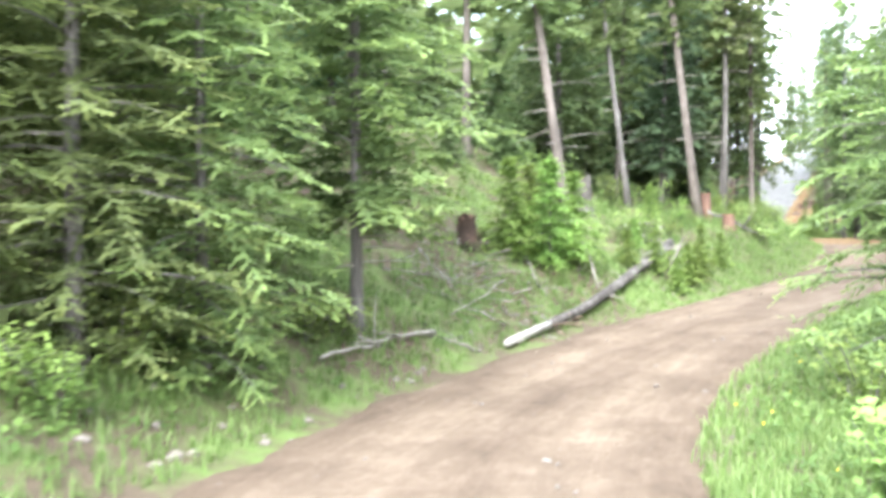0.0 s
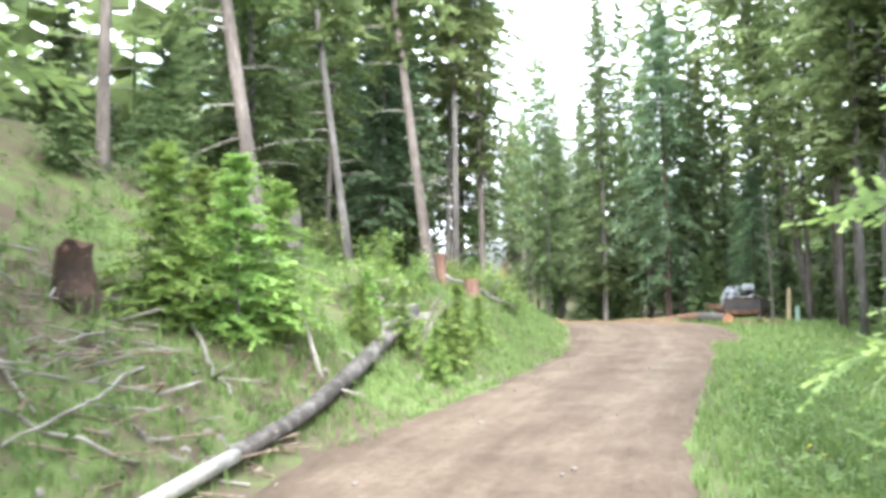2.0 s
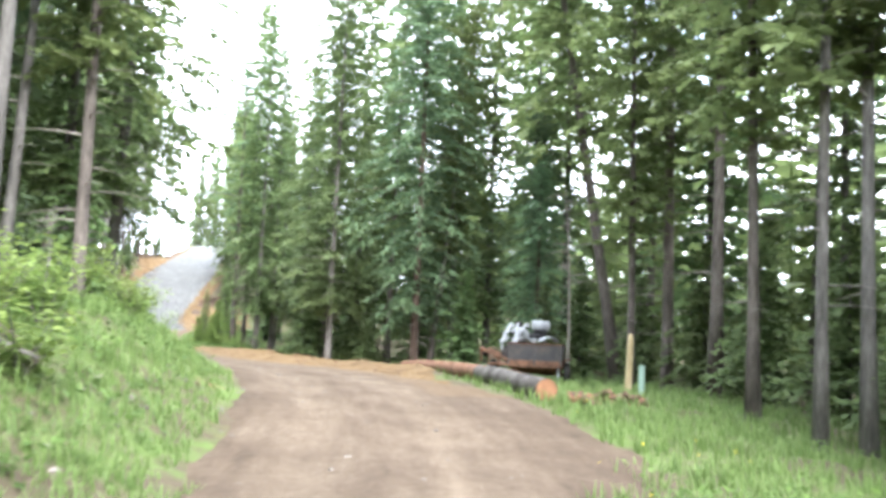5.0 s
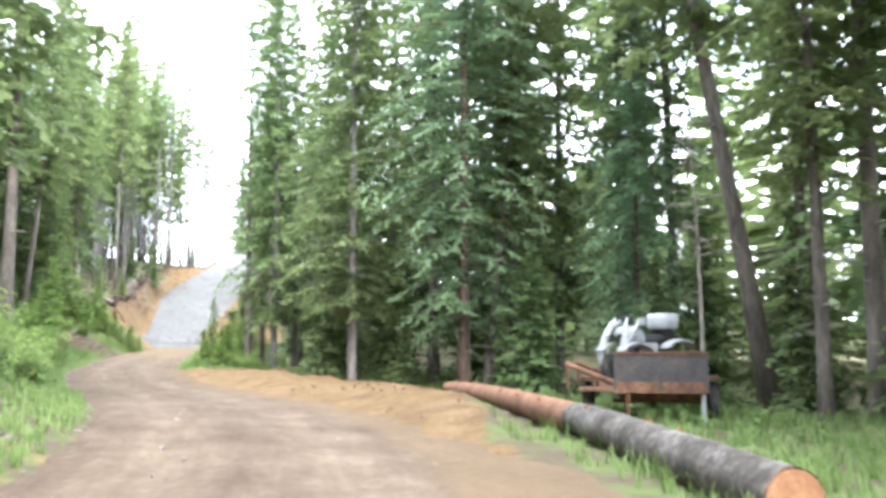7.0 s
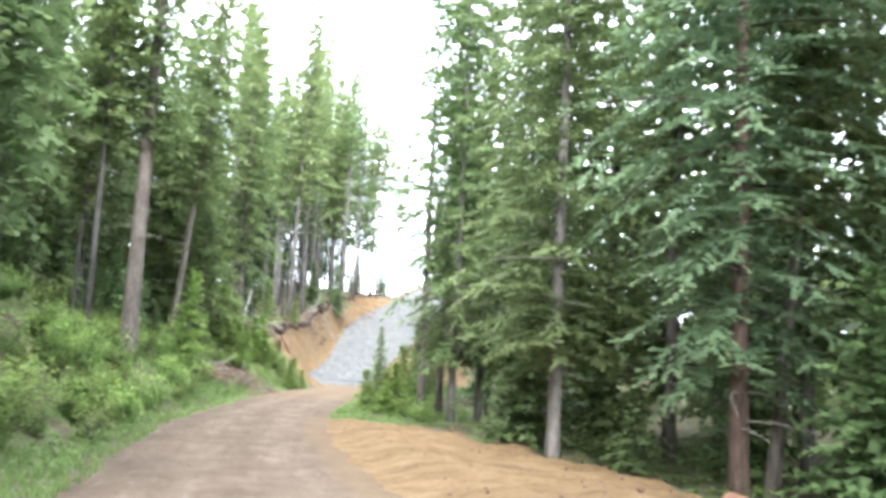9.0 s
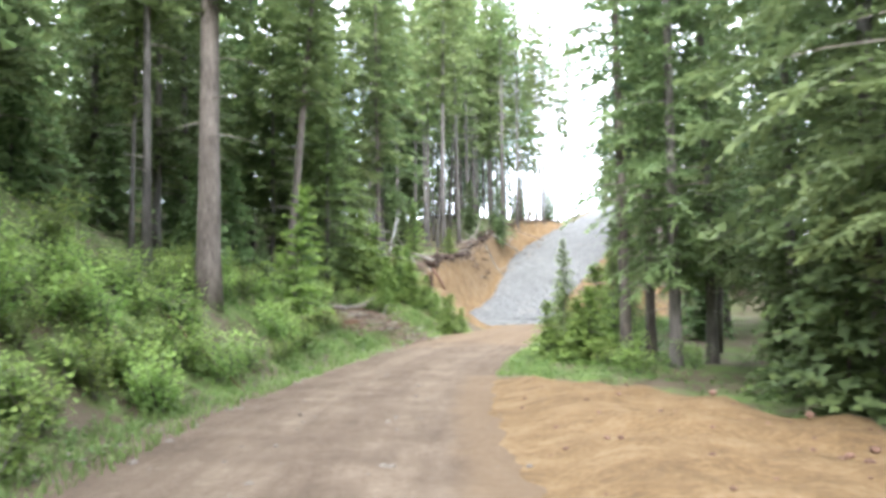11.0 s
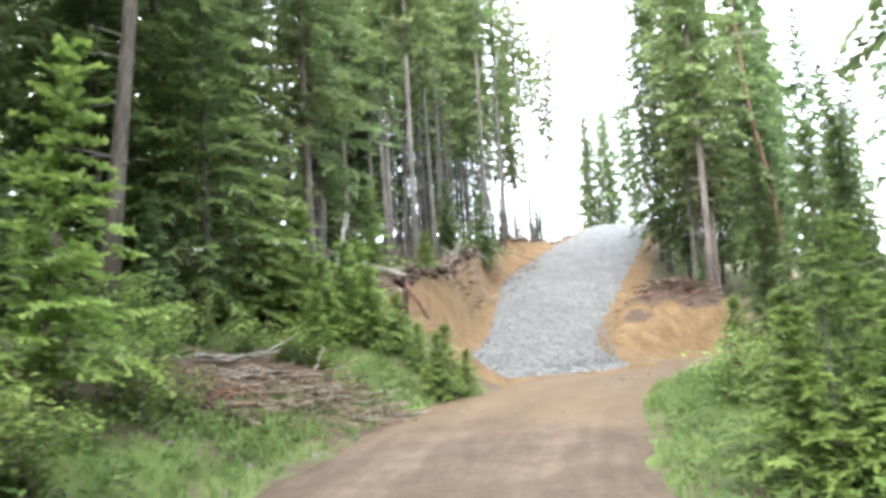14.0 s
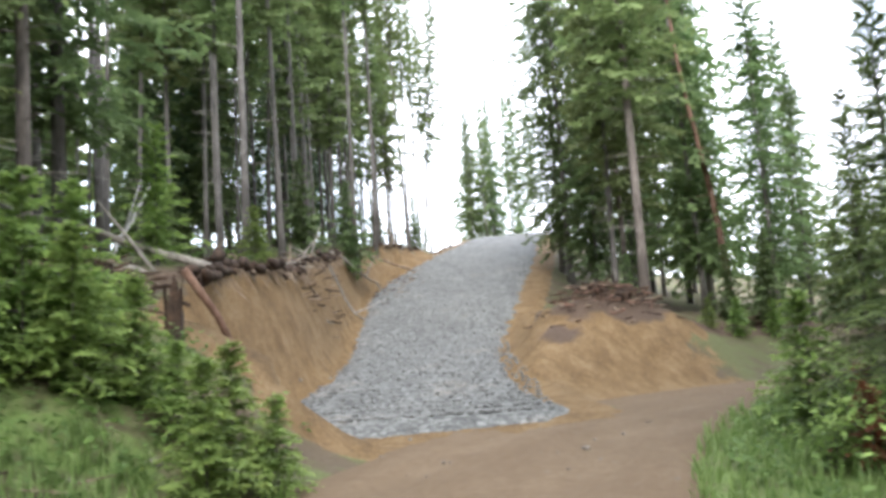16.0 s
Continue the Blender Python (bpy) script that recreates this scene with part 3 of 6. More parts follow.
def conifer(name, label, category, seed, H, base, rad, dia, branches, twigs, steps, needles, bark, shape="cone", droop=0.35, blade=0.07, dead=14, wander=0.0, group="", bald=0.0, reach=0.9):
    """A conifer at the origin: trunk, bare lower limbs, and a crown of feathered boughs."""
    rng = np.random.RandomState(seed)
    tree = thing(name, label, category, group)
    zs = np.linspace(-0.5, H, 16)
    ph = rng.uniform(0, math.tau, 2)
    cx, cy = wander * np.sin(zs / H * 3.2 + ph[0]) - wander * math.sin(ph[0]), wander * np.sin(zs / H * 2.6 + ph[1]) - wander * math.sin(ph[1])
    zs, cx, cy = zs[:: 1 if twigs > 5 else 2], cx[:: 1 if twigs > 5 else 2], cy[:: 1 if twigs > 5 else 2]
    rr = dia / 2 * np.clip(1 - zs / H, 0.02, 1) ** 0.85 * (1 + 0.45 * np.exp(-np.clip(zs, 0, None) * 3.2))
    V, F = tube(np.stack([cx, cy, zs], 1), rr, 10 if twigs > 5 else 7, True, 0.06, rng)
    part("trunk", mesh_of("trunk", V, F, None, True), bark, tree)
    axis = lambda z: np.stack([np.interp(z, zs, cx), np.interp(z, zs, cy), z], -1)  # noqa: E731
    # bare limbs below the crown
    dead = dead * 2 // 3
    if dead:
        bits = []
        for _ in range(dead):
            z, a, l = rng.uniform(max(0.8, base * 0.35), base + 0.15 * (H - base)), rng.uniform(0, math.tau), rng.uniform(0.4, 1.0) * rad * 0.7
            s = np.linspace(0, 1, 4)
            p = axis(np.full(4, z)) + np.stack([np.cos(a + 0.25 * s) * l * s, np.sin(a + 0.25 * s) * l * s, l * (0.12 * s - droop * 0.6 * s * s)], 1)
            bits.append(tube(p, 0.016 * (1 - 0.8 * s) * (1 + dia), 3, False))
        V, F = joined(bits)
        tagged(part("dead_branchwork", mesh_of("dead_branchwork", V, F), WOOD_GREY, tree, "bare grey lower limbs"), kind="stuff")
    # the crown
    u = (np.arange(branches) + rng.uniform(0, 1, branches)) / branches
    u = u ** (1.15 if shape == "cone" else 1.0)
    z = base + (H - base) * u * 0.985
    if shape == "cone":
        prof = np.clip(1 - u, 0, 1) ** 0.85 * np.clip(0.5 + 4 * u, 0, 1) + 0.05
    elif shape == "column":
        prof = np.clip(1 - u**2.2, 0, 1) * np.clip(0.45 + 2.2 * u, 0, 1) + 0.05
    else:
        prof = np.sqrt(np.clip(1 - (1.75 * u - 0.75) ** 2, 0.03, 1))
    az = np.arange(branches) * 2.39996 + rng.normal(0, 0.35, branches)
    L = rad * prof * rng.uniform(0.72, 1.16, branches)
    if bald:
        L *= np.where(rng.uniform(0, 1, branches) < bald, 0.35, 1)
    rise = np.where(u > 0.75, 0.55, 0.12) + rng.normal(0, 0.1, branches)
    out = np.stack([np.cos(az), np.sin(az), 0 * az], 1)
    across = np.stack([-np.sin(az), np.cos(az), 0 * az], 1)
    root = axis(z)
    dr = droop * (1.1 - 0.6 * u) * rng.uniform(0.6, 1.3, branches)

    def on(s):
        return root + out * (L * s)[:, None] + np.array([0, 0, 1]) * (L * (rise * s - dr * s * s))[:, None]

    P, D, TL, W, TP = [], [], [], [], []
    for s in np.linspace(0.12, 0.97, twigs):
        p0, p1 = on(np.full(branches, s)), on(np.full(branches, s + 0.03))
        d = (p1 - p0) / np.linalg.norm(p1 - p0, axis=1)[:, None]
        for sign in (-1, 1):
            spread = rng.uniform(0.45, 1.25, branches)[:, None]
            t = d * np.cos(spread) + sign * across * np.sin(spread) + rng.normal(0, 0.2, (branches, 3)) + np.array([0, 0, 1]) * rng.uniform(-0.28, 0.16, branches)[:, None]
            t /= np.linalg.norm(t, axis=1)[:, None]
            P.append(p0), D.append(t)
            TL.append(np.clip(L * (0.52 - 0.26 * s), 0.12, reach) * rng.uniform(0.65, 1.25, branches))
            W.append(np.full(branches, blade) * rng.uniform(0.8, 1.3, branches))
            TP.append(np.full(branches, 0.25 + 0.75 * s))
    for s in (0.05, 0.12, 0.2, 0.28):
        t = rng.normal(0, 1, (branches, 3)) * (1, 1, 0.6) + out * 0.6
        P.append(on(np.full(branches, s))), D.append(t / np.linalg.norm(t, axis=1)[:, None])
        TL.append(np.clip(L * 0.3, 0.1, 0.9 * reach)), W.append(np.full(branches, blade)), TP.append(np.full(branches, 0.2))
    p0, p1 = on(np.full(branches, 0.85)), on(np.full(branches, 1.0))
    d = (p1 - p0) / (np.linalg.norm(p1 - p0, axis=1)[:, None] + 1e-9)
    P.append(p0), D.append(d), TL.append(np.clip(L * 0.22, 0.12, 0.4)), W.append(np.full(branches, blade)), TP.append(np.ones(branches))
    V, T = twig_triangles(np.concatenate(P), np.concatenate(D), np.concatenate(TL), np.concatenate(W), np.concatenate(TP), steps, rng)
    part("crown", mesh_of("crown", V, np.arange(len(V)).reshape(-1, 3), {"tip": T}), needles, tree)
    # limbs inside the crown
    bits = []
    s = np.linspace(0, 1, 4)
    for b in range(0, branches, 3 if steps > 3 else 11):
        p = np.stack([on(np.full(branches, k))[b] for k in s * 0.9])
        bits.append(tube(p, (0.010 + 0.010 * L[b]) * (1 - 0.8 * s), 3, False))
    V, F = joined(bits)
    tagged(part("branchwork", mesh_of("branchwork", V, F), bark, tree), kind="stuff")
    return tree


FIRST = {}


def plant(tree, x, y, turn=0.0, size=1.0, lean=0.0, to=0.0, sink=0.05):
    """Sets a tree, or a copy of it, on the ground. lean: degrees, towards the heading to (degrees from +x)."""
    tilt = Matrix.Rotation(radians(lean), 4, Vector((-math.sin(radians(to)), math.cos(radians(to)), 0)))
    m = Matrix.Translation((x, y, ground_z(x, y) - sink)) @ tilt @ Matrix.Rotation(radians(turn), 4, "Z")
    if tree.name not in FIRST:
        FIRST[tree.name] = size
        tree.matrix_basis = m @ Matrix.Diagonal((size, size, size, 1))
        return tree
    k = size / FIRST[tree.name]
    return copy_thing(tree, m @ Matrix.Diagonal((k, k, k, 1)))


# ---- kinds of trees ----
NEAR_FIR = conifer("fir_tree", "dense young fir with bright green tips", "tree", 11, 11.5, 1.5, 2.3, 0.2, 200, 17, 3, NEEDLE, BARK_GREY, "cone", 0.3, 0.05, 16, 0.0, "", 0.0, 0.34)
SKIRT_FIR = conifer("fir_tree", "green fir with boughs down to the grass", "tree", 12, 9.5, 0.25, 1.95, 0.19, 200, 14, 4, NEEDLE, BARK_GREY, "cone", 0.3, 0.034, 0, 0.0, "", 0.0, 0.3)
SPRUCE = conifer("spruce_tree", "tall dark spruce with drooping boughs", "tree", 13, 18.0, 1.9, 3.0, 0.36, 240, 12, 3, NEEDLE_DARK, BARK_DARK, "column", 0.5, 0.06, 20, 0.0, "", 0.0, 0.42)
TALL_FIR = conifer("fir_tree", "tall dense fir close beside the road", "tree", 28, 18.5, 2.0, 2.4, 0.27, 230, 13, 3, NEEDLE_WOODS, BARK_GREY, "cone", 0.36, 0.05, 22, 0.04, "", 0.0, 0.34)
MID_SPRUCE = conifer("fir_tree", "full green fir in the woods beside the road", "tree", 29, 18.0, 1.9, 2.7, 0.32, 190, 9, 2, NEEDLE_WOODS, BARK_GREY, "column", 0.45, 0.085, 20, 0.0, "", 0.0, 0.4)
MID_FIR = conifer("fir_tree", "tall green forest fir", "tree", 14, 18.0, 2.4, 2.5, 0.27, 160, 12, 2, NEEDLE_WOODS, BARK_GREY, "cone", 0.36, 0.08, 22, 0.05, "", 0.0, 0.36)
MID_FIR_B = conifer("fir_tree", "slender green forest fir with bare lower trunk", "tree", 15, 20.0, 4.4, 2.2, 0.26, 150, 12, 2, NEEDLE_PINE, BARK_PINE, "column", 0.33, 0.08, 26, 0.08, "", 0.15, 0.36)
PINE = conifer("pine_tree", "tall pine with bare brown trunk and thin crown", "tree", 16, 22.0, 7.0, 2.4, 0.36, 105, 5, 3, NEEDLE_PINE, BARK_PINE, "round", 0.3, 0.16, 26, 0.1, "", 0.15)
POLE_PINE = conifer("pine_tree", "thin grey-trunked pine with a small crown", "tree", 17, 18.0, 5.0, 1.7, 0.2, 80, 5, 2, NEEDLE_PINE, BARK_GREY, "column", 0.3, 0.16, 28, 0.12, "", 0.2)
FAR_FIR = conifer("fir_tree", "forest fir standing deep in the woods", "tree", 18, 19.0, 1.8, 2.4, 0.25, 130, 5, 2, NEEDLE_WOODS, BARK_GREY, "cone", 0.45, 0.15, 12, 0.05)
FAR_SPRUCE = conifer("spruce_tree", "dark spruce standing deep in the woods", "tree", 19, 19.0, 1.8, 2.4, 0.27, 130, 5, 2, NEEDLE_DARK, BARK_GREY, "column", 0.5, 0.15, 12, 0.05)
FAR_PINE = conifer("pine_tree", "lanky pine standing deep in the woods", "tree", 20, 21.0, 7.5, 1.6, 0.21, 90, 4, 2, NEEDLE_PINE, BARK_GREY, "column", 0.3, 0.15, 20, 0.12, "", 0.15)
LODGEPOLE = conifer("pine_tree", "tall straight pine with a bare grey pole of a trunk", "tree", 26, 23.0, 12.0, 1.5, 0.2, 70, 4, 2, NEEDLE_PINE, BARK_GREY, "column", 0.2, 0.13, 30, 0.14, "", 0.3)
SMALL_FIR = conifer("fir_tree", "small green understorey fir in the woods", "tree", 24, 5.0, 0.2, 1.5, 0.08, 76, 4, 2, NEEDLE_WOODS, BARK_GREY, "cone", 0.35, 0.12, 0)
SAPLING = conifer("fir_sapling", "small bright green fir sapling", "sapling", 21, 2.4, 0.12, 0.95, 0.05, 64, 5, 3, NEEDLE_YOUNG, BARK_GREY, "cone", 0.25, 0.06, 0)
YOUNG_FIR = conifer("fir_sapling", "bright yellow-green young fir on the bank", "sapling", 30, 2.4, 0.12, 0.95, 0.05, 100, 9, 3, NEEDLE_YOUNG, BARK_GREY, "cone", 0.22, 0.032, 0, 0.0, "", 0.0, 0.2)
THIN_SAPLING = conifer("fir_sapling", "slim young fir with an open leader", "sapling", 22, 3.4, 0.2, 1.0, 0.06, 62, 5, 4, NEEDLE_YOUNG, BARK_GREY, "cone", 0.2, 0.06, 0)
GREEN_SAPLING = conifer("fir_sapling", "small deep green fir beside the road", "sapling", 31, 2.4, 0.12, 0.95, 0.05, 72, 7, 3, NEEDLE_FRESH, BARK_GREY, "cone", 0.25, 0.042, 0, 0.0, "", 0.0, 0.26)
DEAD_SAPLING = conifer("dead_sapling", "small rusty dead fir beside the road", "sapling", 25, 1.5, 0.1, 0.7, 0.04, 36, 4, 3, NEEDLE_DEAD, BARK_GREY, "cone", 0.25, 0.05, 0)
WIDE_PINE = conifer("pine_tree", "dark pine with long boughs reaching over the road", "tree", 27, 19.0, 5.5, 3.9, 0.34, 80, 11, 3, NEEDLE_DARK, BARK_PINE, "round", 0.25, 0.06, 16, 0.05, "", 0.3, 0.42)
BIG_FIR = conifer("fir_tree", "large old fir with thick grey-brown trunk", "tree", 23, 25.0, 7.5, 2.8, 0.62, 140, 10, 2, NEEDLE_WOODS, BARK_PINE, "column", 0.4, 0.1, 24, 0.0, "", 0.0, 0.5)

# trees beside the first bend: kind, x, y, turn, size, lean, lean heading
for row in (
    (NEAR_FIR, -0.35, 16.0, 20, 1.0, 0, 0), (SKIRT_FIR, -2.4, 10.8, 0, 1.0, 0, 0), (SKIRT_FIR, -1.55, 12.1, 220, 0.85, 0, 0), (SKIRT_FIR, -4.1, 9.6, 140, 1.1, 0, 0),
    (SKIRT_FIR, -2.9, 13.3, 70, 0.95, 0, 0), (NEAR_FIR, -4.6, 12.4, 200, 1.1, 0, 0), (NEAR_FIR, -3.4, 17.4, 95, 0.95, 0, 0),
    (SKIRT_FIR, 7.35, 14.3, 200, 1.05, 0, 0), (SKIRT_FIR, 8.8, 15.4, 60, 1.1, 0, 0), (NEAR_FIR, -6.2, 15.6, 20, 1.1, 0, 0), (MID_FIR, -4.6, 20.2, 20, 0.9, 0, 0), (MID_FIR, -1.6, 25.4, 80, 0.95, 0, 0), (MID_FIR_B, 1.2, 28.0, 10, 0.9, 0, 0), (SKIRT_FIR, 15.6, 24.6, 40, 0.62, 0, 0),
    (MID_FIR_B, 3.9, 27.6, 30, 1.1, 8.5, 170), (POLE_PINE, 6.3, 32.2, 120, 1.0, 8, 165), (PINE, 9.6, 36.9, 210, 0.95, 6.5, 170),
    (POLE_PINE, 11.7, 41.3, 0, 1.25, 1, 0), (POLE_PINE, 12.4, 44.6, 80, 1.1, 1.5, 40), (MID_FIR, 15.6, 50.2, 40, 1.2, 2, 0), (MID_FIR_B, 13.6, 44.0, 200, 1.0, 0, 0), (MID_FIR, 13.9, 47.4, 120, 0.95, 0, 0), (SMALL_FIR, 13.8, 45.6, 40, 0.65, 0, 0),
):
    plant(*row)
# young firs on the bank
for row in (
    (YOUNG_FIR, 3.1, 23.1, 0, 1.0, 0, 0), (YOUNG_FIR, 3.7, 23.7, 60, 0.85, 0, 0), (YOUNG_FIR, 2.7, 24.0, 160, 0.7, 0, 0), (THIN_SAPLING, 6.5, 29.6, 0, 0.42, 0, 0),
    (SAPLING, 6.1, 26.5, 200, 0.5, 0, 0), (SAPLING, 7.4, 27.6, 100, 0.45, 0, 0), (SAPLING, 5.2, 25.6, 30, 0.4, 0, 0), (SAPLING, 8.6, 29.9, 30, 0.45, 0, 0), (SMALL_FIR, -1.0, 24.0, 30, 0.4, 0, 0), (SMALL_FIR, 0.8, 25.8, 130, 0.35, 0, 0), (SMALL_FIR, -2.6, 22.2, 230, 0.45, 0, 0), (SMALL_FIR, 2.2, 28.6, 0, 0.45, 0, 0), (SMALL_FIR, -3.6, 24.6, 90, 0.5, 0, 0), (SAPLING, 7.0, 27.0, 10, 0.5, 0, 0), (SAPLING, 7.7, 28.5, 110, 0.55, 0, 0), (SAPLING, 6.5, 25.9, 210, 0.4, 0, 0), (SAPLING, 5.6, 27.0, 30, 0.35, 0, 0), (YOUNG_FIR, 2.2, 22.6, 250, 0.9, 0, 0),
):
    plant(*row)
# trees on the outside of the bend, behind the log and the trailer
for row in (
    (LODGEPOLE, 23.1, 33.3, 15, 1.0, 0, 0), (POLE_PINE, 23.4, 34.7, 200, 1.2, 1, 0), (POLE_PINE, 22.9, 35.2, 90, 1.1, 1, 180), (LODGEPOLE, 25.4, 34.6, 90, 1.05, 1, 180), (SAPLING, 20.6, 30.2, 40, 1.1, 0, 0), (SAPLING, 21.8, 31.9, 140, 0.8, 0, 0),
    (PINE, 23.9, 37.3, 0, 0.7, 2, 60), (MID_FIR_B, 29.5, 46.2, 130, 0.95, 0, 0), (MID_FIR_B, 31.2, 46.4, 77, 1.45, 0, 0), (PINE, 29.4, 43.0, 18, 1.05, 0, 0),
    (PINE, 33.3, 50.7, 44, 1.25, 10, 150), (SPRUCE, 30.9, 60.7, 0, 1.1, 0, 0), (TALL_FIR, 29.4, 65.9, 300, 1.2, 0, 0), (PINE, 31.9, 61.1, 100, 0.8, 8, 20),
    (SPRUCE, 32.4, 54.3, 140, 0.52, 0, 0), (SPRUCE, 34.2, 56.5, 240, 0.7, 0, 0), (TALL_FIR, 30.9, 78.6, 100, 1.15, 0, 0), (MID_FIR, 31.3, 70.6, 210, 1.3, 0, 0),
    (MID_FIR_B, 33.5, 67.6, 20, 1.3, 0, 0), (SMALL_FIR, 28.2, 40.6, 0, 0.8, 0, 0), (SMALL_FIR, 30.2, 42.0, 60, 1.0, 0, 0), (SMALL_FIR, 31.0, 44.8, 100, 0.9, 0, 0), (SMALL_FIR, 32.2, 48.6, 200, 0.8, 0, 0), (SMALL_FIR, 27.2, 37.6, 20, 0.9, 0, 0), (SMALL_FIR, 33.6, 53.2, 0, 1.0, 0, 0), (SMALL_FIR, 31.6, 66.2, 0, 0.7, 0, 0), (SMALL_FIR, 32.4, 68.8, 60, 0.6, 0, 0), (SMALL_FIR, 30.4, 63.8, 120, 0.45, 0, 0), (SMALL_FIR, 33.4, 71.6, 180, 0.7, 0, 0), (SMALL_FIR, 31.2, 73.6, 240, 0.6, 0, 0), (SMALL_FIR, 34.8, 66.0, 300, 0.8, 0, 0), (SMALL_FIR, 33.0, 59.6, 0, 0.7, 0, 0), (SMALL_FIR, 30.6, 51.6, 0, 0.7, 0, 0), (SMALL_FIR, 31.8, 58.2, 0, 0.9, 0, 0), (SMALL_FIR, 24.6, 34.4, 0, 0.9, 0, 0), (SMALL_FIR, 22.4, 31.6, 0, 0.8, 0, 0), (SMALL_FIR, 32.6, 63.0, 0, 0.8, 0, 0), (SMALL_FIR, 30.0, 69.2, 0, 0.9, 0, 0), (SMALL_FIR, 34.4, 51.0, 0, 1.0, 0, 0), (MID_FIR, 34.4, 63.2, 20, 1.3, 0, 0), (MID_FIR_B, 36.6, 60.0, 50, 1.35, 0, 0), (MID_FIR_B, 35.8, 56.6, 150, 1.3, 0, 0), (MID_FIR, 37.4, 64.6, 250, 1.45, 0, 0), (MID_FIR_B, 36.2, 69.4, 90, 1.4, 0, 0), (MID_FIR, 34.6, 73.4, 190, 1.4, 0, 0), (MID_FIR_B, 37.0, 53.0, 290, 1.35, 0, 0), (TALL_FIR, 32.6, 75.9, 310, 1.0, 0, 0),
):
    plant(*row)
